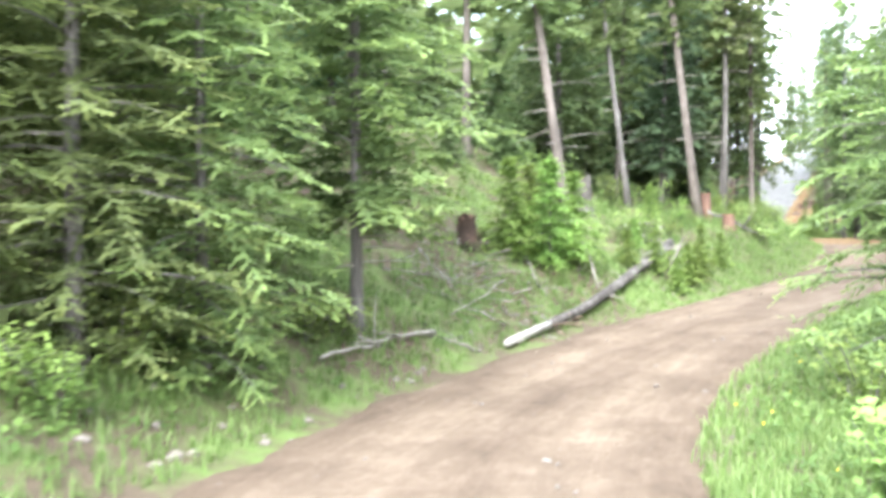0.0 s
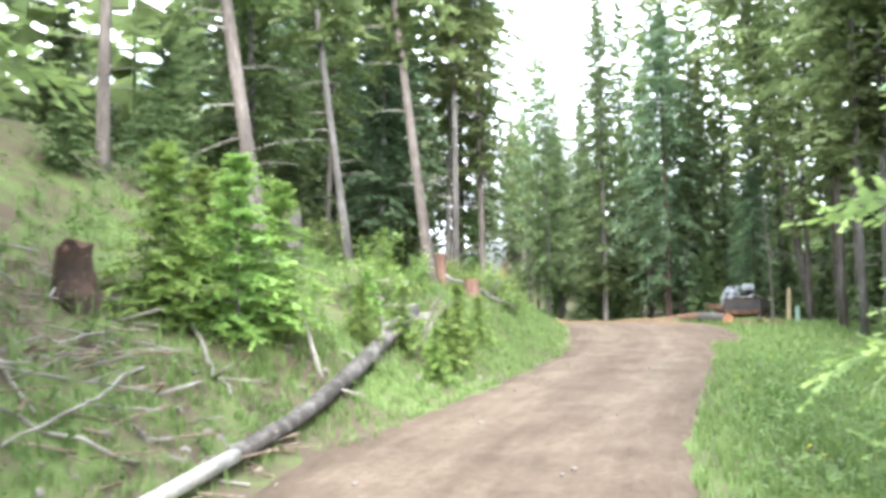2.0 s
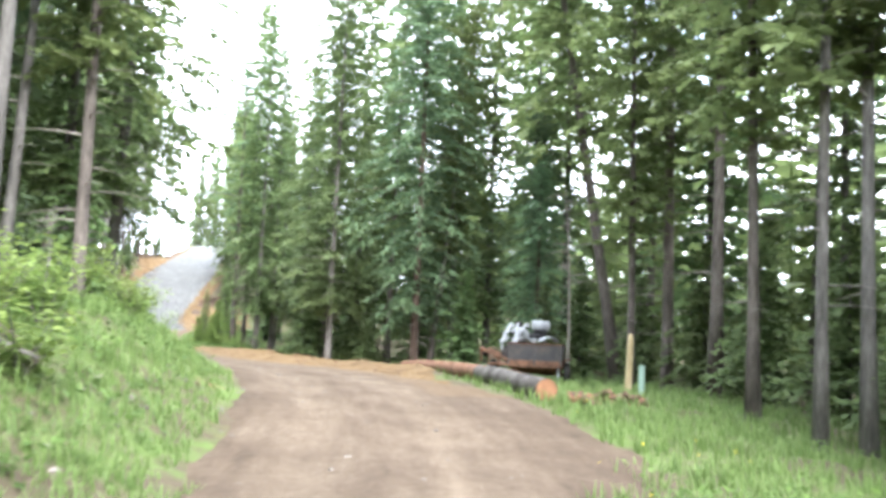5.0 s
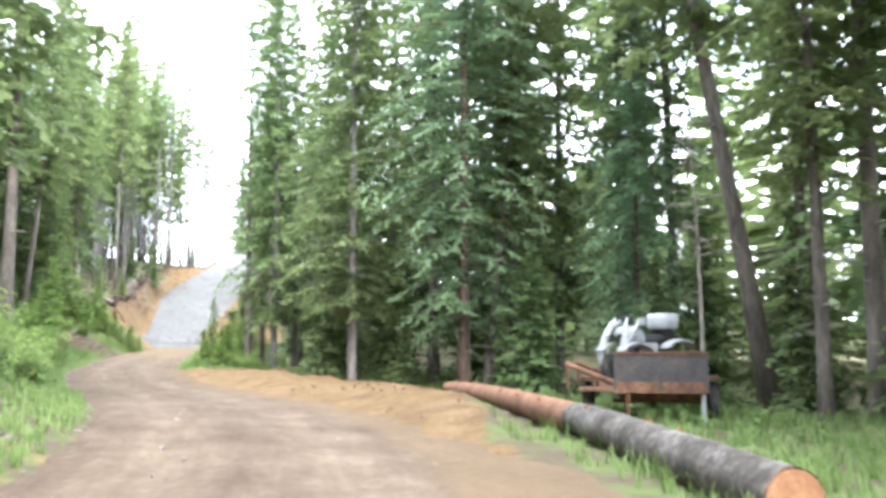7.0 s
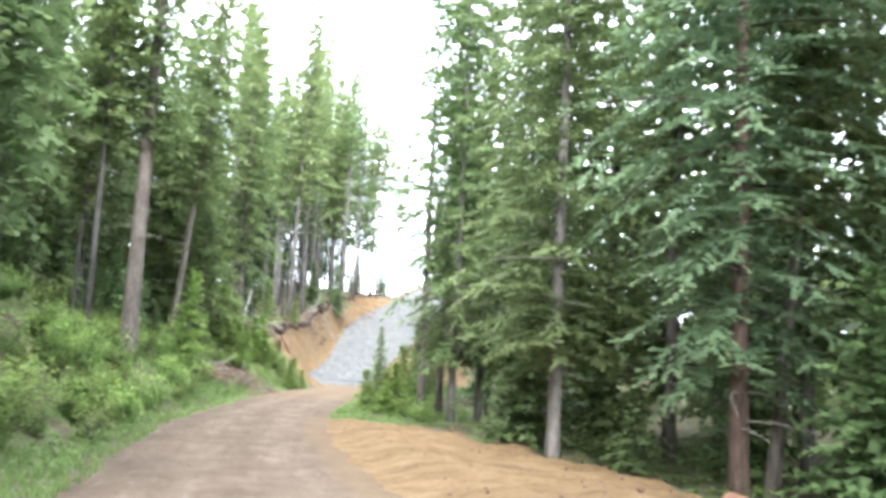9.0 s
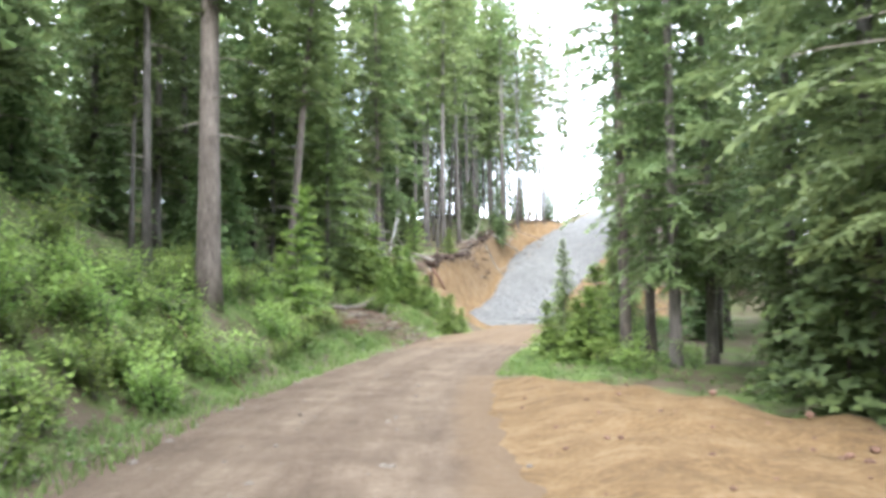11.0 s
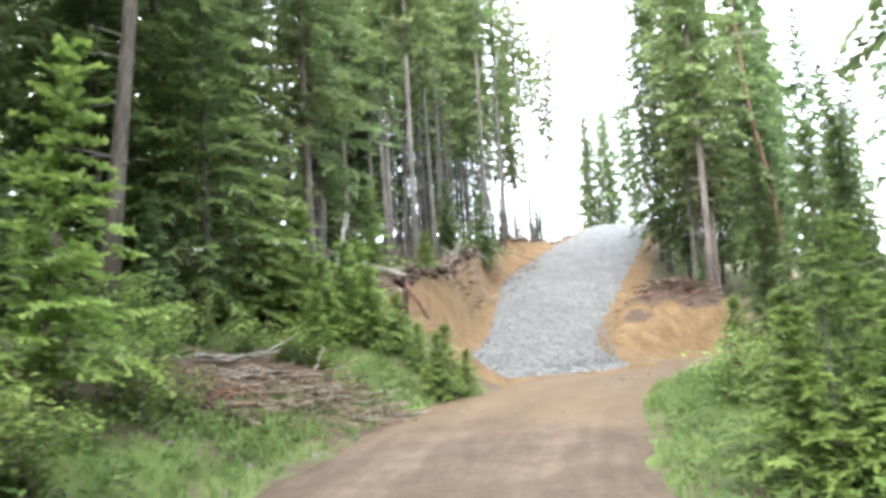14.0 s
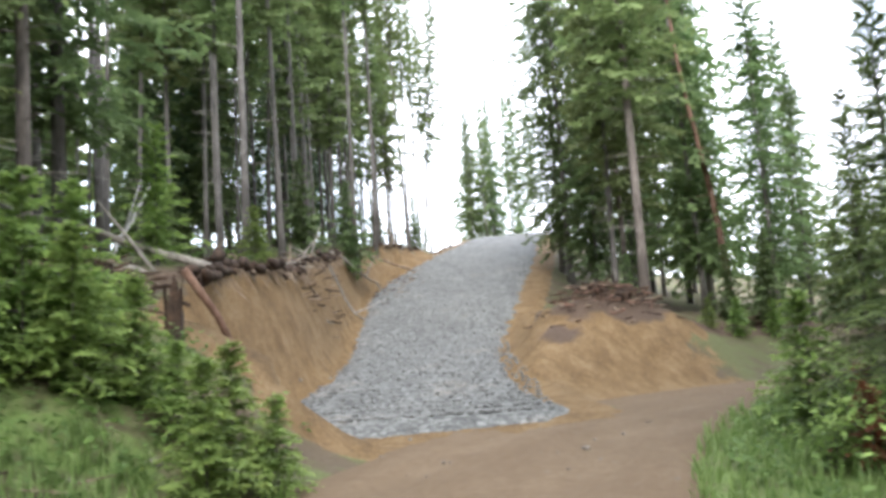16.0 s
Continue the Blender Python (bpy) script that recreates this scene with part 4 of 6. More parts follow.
# trees round the second bend and the foot of the ramp
for row in (
    (MID_FIR_B, 31.6, 82.4, 10, 1.15, 0, 0), (TALL_FIR, 32.6, 80.4, 170, 1.1, 0, 0), (SKIRT_FIR, 28.8, 81.4, 30, 0.36, 0, 0), (GREEN_SAPLING, 28.2, 80.9, 130, 0.7, 0, 0), (GREEN_SAPLING, 28.9, 80.5, 230, 0.75, 0, 0), (GREEN_SAPLING, 29.5, 81.2, 330, 0.7, 0, 0),
    (GREEN_SAPLING, 29.2, 80.3, 80, 0.9, 0, 0), (GREEN_SAPLING, 29.0, 82.4, 10, 0.8, 0, 0), (SKIRT_FIR, 31.2, 84.6, 10, 0.42, 0, 0), (SKIRT_FIR, 32.3, 86.4, 220, 0.5, 0, 0),
    (GREEN_SAPLING, 30.3, 83.4, 10, 1.1, 0, 0), (SKIRT_FIR, 34.4, 92.5, 10, 0.43, 0, 0), (SKIRT_FIR, 33.2, 90.6, 110, 0.5, 0, 0), (MID_SPRUCE, 37.4, 94.4, 70, 0.27, 0, 0), (GREEN_SAPLING, 33.4, 92.4, 70, 0.7, 0, 0),
    (BIG_FIR, 19.4, 80.2, 0, 1.0, 0, 0), (WIDE_PINE, 30.6, 81.6, 60, 1.0, 0, 0), (POLE_PINE, 18.0, 79.6, 40, 1.2, 0, 0), (POLE_PINE, 17.4, 80.8, 190, 0.7, 0, 0), (PINE, 20.95, 89.9, 70, 0.9, 5, 15),
    (THIN_SAPLING, 21.3, 84.0, 200, 1.2, 6, 0), (NEAR_FIR, 20.3, 93.0, 70, 1.05, 0, 0), (MID_FIR, 25.0, 100.8, 20, 1.0, 0, 0),
    (GREEN_SAPLING, 25.2, 93.9, 15, 0.90, 0, 0), (GREEN_SAPLING, 24.7, 93.2, 10, 0.75, 0, 0),
    (GREEN_SAPLING, 24.5, 91.8, 40, 0.63, 0, 0), (GREEN_SAPLING, 26.7, 93.6, 130, 0.45, 0, 0), (GREEN_SAPLING, 25.6, 94.9, 250, 0.83, 0, 0),
    (GREEN_SAPLING, 23.6, 94.0, 330, 1.35, 0, 0), (DEAD_SAPLING, 32.3, 90.2, 0, 0.5, 0, 0), (DEAD_SAPLING, 33.3, 91.4, 90, 0.55, 0, 0), (GREEN_SAPLING, 26.3, 93.9, 215, 0.60, 0, 0), (GREEN_SAPLING, 24.3, 94.8, 65, 1.12, 0, 0),
    (GREEN_SAPLING, 27.2, 93.1, 15, 0.63, 0, 0), (GREEN_SAPLING, 26.9, 92.3, 135, 0.60, 0, 0), (GREEN_SAPLING, 27.6, 92.9, 5, 0.45, 0, 0), (GREEN_SAPLING, 25.7, 93.7, 195, 0.75, 0, 0),
    (MID_SPRUCE, 16.8, 94.2, 30, 0.95, 0, 0), (SKIRT_FIR, 22.4, 93.1, 30, 1.05, 0, 0), (MID_SPRUCE, 21.2, 95.4, 230, 0.95, 0, 0), (SKIRT_FIR, 23.1, 96.0, 130, 1.0, 0, 0), (MID_FIR_B, 24.7, 98.5, 130, 0.95, 0, 0), (MID_FIR, 22.4, 98.8, 30, 1.0, 0, 0), (MID_FIR, 19.2, 96.6, 130, 1.05, 0, 0), (MID_FIR, 17.4, 90.0, 30, 1.05, 0, 0), (MID_FIR, 17.2, 85.6, 230, 1.0, 0, 0), (MID_SPRUCE, 15.8, 98.0, 130, 0.9, 0, 0), (MID_SPRUCE, 18.8, 99.4, 230, 0.85, 0, 0), (MID_SPRUCE, 14.6, 90.4, 80, 0.95, 0, 0), (MID_SPRUCE, 15.2, 86.2, 180, 0.9, 0, 0), (MID_SPRUCE, 13.8, 80.6, 280, 0.9, 0, 0), (MID_FIR, 15.4, 76.2, 280, 0.9, 0, 0), (SMALL_FIR, 15.2, 78.4, 0, 0.9, 0, 0), (SMALL_FIR, 14.8, 73.6, 0, 0.8, 0, 0),
    (SMALL_FIR, 20.3, 86.4, 0, 0.38, 0, 0), (SMALL_FIR, 19.2, 88.5, 50, 0.75, 0, 0), (SMALL_FIR, 21.6, 91.0, 110, 0.5, 0, 0), (SMALL_FIR, 18.6, 84.4, 190, 0.7, 0, 0), (SMALL_FIR, 22.2, 98.2, 250, 0.5, 0, 0), (SMALL_FIR, 20.4, 99.2, 310, 0.7, 0, 0), (SMALL_FIR, 18.2, 91.8, 20, 0.8, 0, 0), (SMALL_FIR, 17.6, 87.2, 80, 0.8, 0, 0), (SMALL_FIR, 16.6, 82.4, 140, 0.8, 0, 0), (SMALL_FIR, 20.6, 95.4, 140, 0.6, 0, 0), (THIN_SAPLING, 26.6, 101.5, 0, 0.8, 0, 0), (GREEN_SAPLING, 28.8, 105.6, 0, 0.6, 0, 0),
):
    plant(*row)
# trees along the ramp
for row in (
    (MID_SPRUCE, 46.9, 127.4, 0, 1.1, 0, 0), (MID_SPRUCE, 47.5, 129.6, 120, 1.15, 0, 0), (PINE, 41.2, 109.8, 0, 0.95, 0, 0), (MID_FIR_B, 43.0, 113.0, 0, 0.9, 0, 0), (MID_FIR_B, 45.0, 118.0, 60, 1.0, 0, 0),
    (POLE_PINE, 46.2, 121.3, 0, 1.2, 0, 0), (MID_SPRUCE, 52.2, 118.0, 0, 0.7, 0, 0), (MID_FIR, 55.4, 120.5, 50, 0.8, 0, 0), (MID_FIR, 46.6, 110.6, 50, 0.75, 0, 0),
    (GREEN_SAPLING, 41.9, 107.5, 0, 0.4, 0, 0), (GREEN_SAPLING, 43.0, 107.7, 70, 0.5, 0, 0), (GREEN_SAPLING, 44.6, 108.2, 140, 0.5, 0, 0), (SMALL_FIR, 43.5, 108.8, 20, 0.5, 0, 0), (SMALL_FIR, 45.2, 109.2, 120, 0.6, 0, 0), (SMALL_FIR, 41.6, 111.6, 220, 0.45, 0, 0), (SMALL_FIR, 47.4, 111.8, 0, 0.7, 0, 0), (SMALL_FIR, 49.6, 111.2, 60, 0.75, 0, 0), (POLE_PINE, 42.6, 114.4, 60, 1.1, 0, 0), (MID_SPRUCE, 50.6, 114.0, 0, 0.55, 0, 0), (SMALL_FIR, 40.2, 110.6, 160, 0.35, 0, 0), (SMALL_FIR, 51.8, 112.4, 0, 0.8, 0, 0),
    (FAR_FIR, 60.9, 182.4, 0, 1.0, 0, 0), (FAR_PINE, 62.4, 181.6, 0, 0.95, 0, 0), (FAR_FIR, 63.8, 183.2, 90, 1.08, 0, 0), (FAR_PINE, 65.2, 180.8, 90, 0.95, 0, 0), (FAR_FIR, 66.4, 182.0, 200, 1.0, 0, 0), (FAR_PINE, 67.6, 180.0, 30, 0.9, 0, 0), (FAR_FIR, 62.0, 186.0, 60, 1.1, 0, 0), (FAR_FIR, 65.0, 187.0, 130, 1.1, 0, 0),
):
    plant(*row)


# ---- the woods behind ----
def fill_woods():
    rng = np.random.RandomState(5)
    kept = np.array([(o.location.x, o.location.y) for o in scene.objects if o.parent is None and o.type == "EMPTY"])
    x, y = rng.uniform(-22, 80, 26000), rng.uniform(3, 182, 26000)
    _, off, sx, sy = along(ROAD_LINE, x, y)
    _, roff, rx, ry = along(RAMP_LINE, x, y)
    edge_l = np.interp(sy, (0, 14, 20, 34, 46, 60, 75, 84, 92), (4.5, 5.0, 8.5, 8.5, 6.0, 6.0, 6.8, 7.5, 8.5))
    edge_r = np.interp(sy, (0, 18, 23, 28, 34, 38, 50, 54, 70, 78, 90, 100), (5.0, 6.0, 9.5, 9.5, 10.5, 15.0, 14.5, 10.5, 9.8, 5.8, 6.0, 4.5))
    deep = np.interp(sy, (3, 20, 60, 95), (6, 7, 7.5, 9))
    up = (ry > 97) & (abs(roff) < 24) & (y > 97) & (off < -3)
    ok = np.where(off < 0, (off < -edge_l) & (off > -edge_l - deep), (off > edge_r) & (off < edge_r + deep + 2))
    ok = np.where(up, (off < -6.5) & np.where(roff < 0, (roff < -4.4) & (roff > -14), (roff > 6.0 + 3.0 * (ry < 112)) & (roff < 13) & (ry < 140)), ok)
    ok &= ~((x > 38) & (off > 0) & (off > 12)) & ~((sx > 44) & (off < 0) & ~up)
    ok &= ~((ry > 150) & (abs(roff) < 20)) & ~((off > 0) & (sy < 24) & (off > 7.5)) & ~((off > 0) & (sy < 36) & (sy >= 24) & (off > 12)) & ~((off < 0) & (y < 12)) & (x > -14)
    ok &= ~((x > 35) & (y > 42) & (y < 64) & (rng.uniform(0, 1, len(x)) < 0.85))
    near, far, ramp = (MID_FIR, MID_FIR_B, LODGEPOLE), (FAR_FIR, FAR_FIR, FAR_SPRUCE, FAR_PINE), (FAR_PINE, LODGEPOLE, LODGEPOLE, LODGEPOLE, POLE_PINE)
    count = 0
    for k in np.flatnonzero(ok):
        depth = abs(off[k]) - (edge_l[k] if off[k] < 0 else edge_r[k])
        gap = 2.3 + 0.08 * min(depth, 20) if not up[k] else (3.3 if ry[k] < 113 else 1.6) if roff[k] < 0 else 2.8
        if ((kept - (x[k], y[k])) ** 2).sum(1).min() < gap**2:
            continue
        kept = np.vstack([kept, (x[k], y[k])])
        if up[k]:
            if roff[k] > 0 or roff[k] < -10 and rng.rand() < 0.5 or ry[k] < 113 and rng.rand() < 0.2:
                kind = far[rng.randint(len(far))]
            else:
                kind = SMALL_FIR if rng.rand() < 0.14 else ramp[rng.randint(len(ramp))]
        elif depth < 3.5 and rng.rand() < 0.4:
            kind = near[rng.randint(len(near))]
        elif depth < 11 and rng.rand() < 0.38:
            kind = SMALL_FIR
        else:
            kind = far[rng.randint(len(far))]
        plant(kind, x[k], y[k], rng.uniform(0, 360), rng.uniform(0.78, 1.15) * (1.35 if off[k] > 0 and 30 < sy[k] < 82 and kind is not SMALL_FIR else 1.0), abs(rng.normal(0, 1.6)), rng.uniform(0, 360))
        count += 1
        if count > 560:
            break
    return kept


def far_woods(kept):
    """Woods beyond the trees that can be told apart, all round."""
    rng = np.random.RandomState(6)
    V, T = [], []
    x, y = rng.uniform(-75, 150, 9000), rng.uniform(-60, 250, 9000)
    _, off, sx, sy = along(ROAD_LINE, x, y)
    _, roff, rx, ry = along(RAMP_LINE, x, y)
    ok = np.where(off < 0, off < -np.interp(sy, (60, 72, 90), (13, 12.5, 14.5)), off > np.interp(sy, (30, 38, 50, 56, 70, 78), (13, 22, 22, 19, 16, 13)))
    ok = np.where((roff > -np.interp(ry, (100, 112, 122), (13, 13.5, 16))) & (roff < 34) & (y > 97) & (off < -2), False, ok)
    ok &= ~((roff < 0) & (roff > -60) & ((ry > 140) | (roff > -16) & (ry > 118))) & ~((x > 45) & (y > 95) & (rng.uniform(0, 1, len(x)) < 0.75))
    ok &= (abs(off) < 75) | (abs(roff) < 60)
    ok &= ~((off > 0) & (sy > 20) & (rng.uniform(0, 1, len(x)) < np.where((x > 35) & (y > 42) & (y < 68), 0.55, 0.45)))
    n = 0
    for k in np.flatnonzero(ok):
        if n and ((kept - (x[k], y[k])) ** 2).sum(1).min() < 2.6**2:
            continue
        kept = np.vstack([kept, (x[k], y[k])])
        n += 1
        if n > 1900:
            break
        H = rng.uniform(14, 22) * (1.35 if off[k] > 0 and 20 < sy[k] < 82 else 1.0)
        z0 = ground_z(x[k], y[k]) * math.exp(-max(-60 - x[k], x[k] - 110, -60 - y[k], y[k] - 200, 0) / 200)
        m = 110 if 9 < off[k] < 45 and 20 < sy[k] < 90 else 70
        u = np.sort(rng.uniform(0.06, 1, m))
        az, L = rng.uniform(0, math.tau, m), (2.5 * (1 - u) ** 0.7 * rng.uniform(0.6, 1.2, m) + 0.15) * np.clip(0.4 + 3 * u, 0, 1)
        root = np.stack([np.full(m, x[k]), np.full(m, y[k]), z0 + H * u], 1)
        out = np.stack([np.cos(az), np.sin(az), rng.uniform(-0.5, 0.1, m)], 1) * L[:, None]
        side = np.stack([-np.sin(az), np.cos(az), rng.uniform(-0.3, 0.3, m)], 1) * L[:, None]
        fan = [np.stack([root + out * 0.15, root + out * 0.75 + side * 0.5, root + out], 1), np.stack([root + out * 0.15, root + out * 1.05, root + out * 0.7 - side * 0.5], 1)]
        for f in fan:
            V.append(f.reshape(-1, 3))
            T.append(np.tile((0.1, 0.6, 0.7), m))
        a = rng.uniform(0, math.pi)
        c, s = 0.13 * math.cos(a), 0.13 * math.sin(a)
        V.append(np.array([(x[k] - c, y[k] - s, z0 - 0.3), (x[k] + c, y[k] + s, z0 - 0.3), (x[k], y[k], z0 + H)]))
        T.append(np.zeros(3))
    V, T = np.concatenate(V), np.concatenate(T)
    tagged(part("far_woods", mesh_of("far_woods", V, np.arange(len(V)).reshape(-1, 3), {"tip": T}), NEEDLE_PINE), "distant conifer woods all round", "woods", kind="stuff")


far_woods(fill_woods())


# ---- grass and undergrowth ----
def beside_road(rng, n, lo, hi, y0=-5, y1=104):
    """Places beside the road, lo to hi metres right of its middle (negative: left)."""
    line = ROAD_LINE[(ROAD_LINE[:, 1] > y0) & (ROAD_LINE[:, 1] < y1) & (ROAD_LINE[:, 0] < 70)]
    k = rng.randint(1, len(line) - 1, n)
    a = line[k + 1, :2] - line[k - 1, :2]
    a /= np.linalg.norm(a, axis=1)[:, None]
    d, s = rng.uniform(lo, hi, n), rng.uniform(-0.3, 0.3, n)
    return line[k, 0] + a[:, 1] * d + a[:, 0] * s, line[k, 1] - a[:, 0] * d + a[:, 1] * s


def blades(rng, x, y, tall, wide, per):
    """Tufts of bent blades at places."""
    z, bare = ground_height(x, y)
    keep = bare < 0.45
    x, y, z = (np.repeat(v[keep], per) for v in (x, y, z))
    tall = np.repeat(np.broadcast_to(tall, len(keep))[keep], per)
    n = len(x)
    a, l = rng.uniform(0, math.tau, n), tall * rng.uniform(0.55, 1.2, n)
    r = rng.uniform(0, 0.10, n)
    bx, by = x + r * np.cos(a * 3), y + r * np.sin(a * 3)
    lean = rng.uniform(0.1, 0.7, n)
    side = np.stack([-np.sin(a), np.cos(a), 0 * a], 1) * (wide * rng.uniform(0.6, 1.4, n))[:, None]
    base = np.stack([bx, by, z - 0.03], 1)
    mid = base + np.stack([np.cos(a) * l * lean * 0.4, np.sin(a) * l * lean * 0.4, l * 0.62], 1)
    top = base + np.stack([np.cos(a) * l * lean, np.sin(a) * l * lean, l * (1.05 - 0.3 * lean)], 1)
    V = np.stack([base - side, base + side, mid + side * 0.8, mid - side * 0.8, top], 1).reshape(-1, 3)
    q = np.arange(n)[:, None] * 5
    F = np.concatenate([q + (0, 1, 2), q + (0, 2, 3), q + (3, 2, 4)])
    return V, F, np.tile((0.0, 0.0, 0.5, 0.5, 1.0), n)


def leaves(rng, c, size, lift=0.5):
    """Single leaves, each two bent triangles, at places c (n, 3)."""
    n = len(c)
    a = rng.uniform(0, math.tau, n)
    d = np.stack([np.cos(a), np.sin(a), rng.uniform(-0.5, lift, n)], 1)
    s = np.stack([-np.sin(a), np.cos(a), rng.uniform(-0.4, 0.4, n)], 1)
    l = (size * rng.uniform(0.6, 1.4, n))[:, None]
    V = np.stack([c, c + d * l * 0.5 + s * l * 0.34, c + d * l - np.array([0, 0, 0.15]) * l, c + d * l * 0.5 - s * l * 0.34], 1).reshape(-1, 3)
    q = np.arange(n)[:, None] * 4
    return V, np.concatenate([q + (0, 1, 2), q + (0, 2, 3)])


def build_grass():
    rng = np.random.RandomState(7)
    out = []
    for lo, hi, n, tall, y0, y1 in ((-3.4, -2.1, 4900, 0.2, -4, 92), (-3.6, -1.65, 1500, 0.17, 20, 34), (2.6, 6.5, 1500, 0.26, 20, 36), (1.95, 3.6, 3000, 0.24, -4, 34), (3.2, 6.5, 2200, 0.3, 10, 44), (-6.5, -3.0, 3000, 0.3, 8, 50),
                                    (3.0, 8.0, 900, 0.24, 36, 47), (6.5, 11.0, 1500, 0.3, 34, 56), (2.2, 3.4, 600, 0.17, 76, 90), (-3.5, -2.5, 500, 0.25, 84, 92), (2.1, 5.5, 1500, 0.25, 88, 100)):
        x, y = beside_road(rng, n, lo, hi, y0, y1)
        out.append(blades(rng, x, y, tall, 0.010, 4))
    V, F = joined([(v, f) for v, f, _ in out])
    tagged(part("grass", mesh_of("grass", V, F, {"tip": np.concatenate([t for *_, t in out])}), GRASS), "fresh green grass on the road verges", "grass", kind="stuff")
    # broad-leaved low plants
    c, tp = [], []
    for lo, hi, n, tall, y0, y1 in ((-8.0, -2.4, 5200, 0.32, -2, 95), (2.4, 6.0, 1900, 0.34, 0, 34), (6, 12, 900, 0.3, 34, 80), (8, 16, 1500, 0.4, 50, 82), (-14, -7, 2400, 0.32, 10, 100), (-7, -2.6, 1500, 0.34, 78, 95), (2.4, 6.5, 1500, 0.3, 76, 100)):
        x, y = beside_road(rng, n, lo, hi, y0, y1)
        z, bare = ground_height(x, y)
        keep = (bare < 0.3) & (np.hypot((x - 24.0) * 0.56 + (y - 89.2) * 0.83, 2.2 * ((x - 24.0) * 0.83 - (y - 89.2) * 0.56)) > 2.9)
        x, y, z = x[keep], y[keep], z[keep]
        per = 7
        r = np.abs(rng.normal(0, 0.11, (len(x), per)))
        a = rng.uniform(0, math.tau, (len(x), per))
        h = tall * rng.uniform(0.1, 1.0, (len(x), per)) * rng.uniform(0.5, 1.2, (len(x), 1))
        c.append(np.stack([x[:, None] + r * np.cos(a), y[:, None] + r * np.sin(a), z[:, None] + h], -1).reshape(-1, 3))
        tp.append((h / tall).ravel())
    c, tp = np.concatenate(c), np.concatenate(tp)
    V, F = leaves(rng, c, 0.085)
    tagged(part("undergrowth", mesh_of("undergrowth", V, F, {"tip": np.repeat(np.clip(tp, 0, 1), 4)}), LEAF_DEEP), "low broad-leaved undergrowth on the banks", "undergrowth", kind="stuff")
    # small yellow flowers in the verge
    x, y = beside_road(rng, 45, 2.2, 4.2, 8, 40)
    z, _ = ground_height(x, y)
    V, F = leaves(rng, np.repeat(np.stack([x, y, z + 0.22], 1), 4, 0), 0.03, 0.9)
    tagged(part("wildflowers", mesh_of("wildflowers", V, F), FLOWER), "tiny yellow wildflowers in the grass", "flowers", kind="stuff")


build_grass()


def shrub(seed, tall, wide, n):
    rng = np.random.RandomState(seed)
    ob = thing("shrub", "bright green leafy shrub on the road bank", "shrub")
    stems, c, tp = [], [], []
    for k in range(11):
        a, l = rng.uniform(0, math.tau), tall * rng.uniform(0.6, 1.1)
        s = np.linspace(0, 1, 5)
        r = wide * rng.uniform(0.3, 1.0)
        p = np.stack([np.cos(a) * r * s**1.3, np.sin(a) * r * s**1.3, l * s - 0.05], 1)
        stems.append(tube(p, 0.012 * (1 - 0.75 * s), 3, False))
        m = n // 11
        u = rng.uniform(0.25, 1.05, m)
        q = np.stack([np.interp(u, s, p[:, i]) for i in range(3)], 1) + rng.normal(0, 0.11 * wide + 0.04, (m, 3))
        c.append(q), tp.append(np.clip(u, 0, 1))
    V, F = joined(stems)
    tagged(part("twigwork", mesh_of("twigwork", V, F), BARK_GREY, ob), kind="stuff")
    c, tp = np.concatenate(c), np.concatenate(tp)
    c[:, 2] = np.clip(c[:, 2], 0.02, None)
    V, F = leaves(rng, c, 0.10)
    part("foliage", mesh_of("foliage", V, F, {"tip": np.repeat(tp, 4)}), LEAF, ob)
    return ob


def plant_shrubs():
    rng = np.random.RandomState(9)
    kinds = [shrub(s, t, w, n) for s, t, w, n in ((31, 0.95, 0.6, 480), (32, 1.25, 0.75, 620), (33, 0.7, 0.55, 380))]
    for lo, hi, n, y0, y1 in ((-5.2, -2.9, 60, 43, 72), (-7.0, -4.5, 18, 44, 78), (-6.5, -2.9, 62, 70, 90), (3.0, 5.0, 12, 88, 97), (-6.5, -3.2, 22, 24, 44), (-4.5, -3.2, 8, 3, 16), (3.1, 4.6, 16, 5, 15), (4.5, 7.5, 6, 77, 90), (-7, -4, 6, 87, 95)):
        x, y = beside_road(rng, n, lo, hi, y0, y1)
        for a, b in zip(x, y):
            if math.hypot((a - 24.0) * 0.56 + (b - 89.2) * 0.83, 2.2 * ((a - 24.0) * 0.83 - (b - 89.2) * 0.56)) < 2.9:
                continue
            plant(kinds[rng.randint(3)], float(a), float(b), rng.uniform(0, 360), rng.uniform(0.65, 1.1))


plant_shrubs()


# ---- fallen wood, stumps and slash ----
def wood_line(a, b, n, sag, rng, wobble):
    """Points from a to b, a little crooked."""
    s = np.linspace(0, 1, n)[:, None]
    p = np.asarray(a, float) * (1 - s) + np.asarray(b, float) * s
    p[1:-1] += rng.normal(0, wobble, (n - 2, 3))
    p[:, 2] -= sag * np.sin(s[:, 0] * math.pi)
    return p


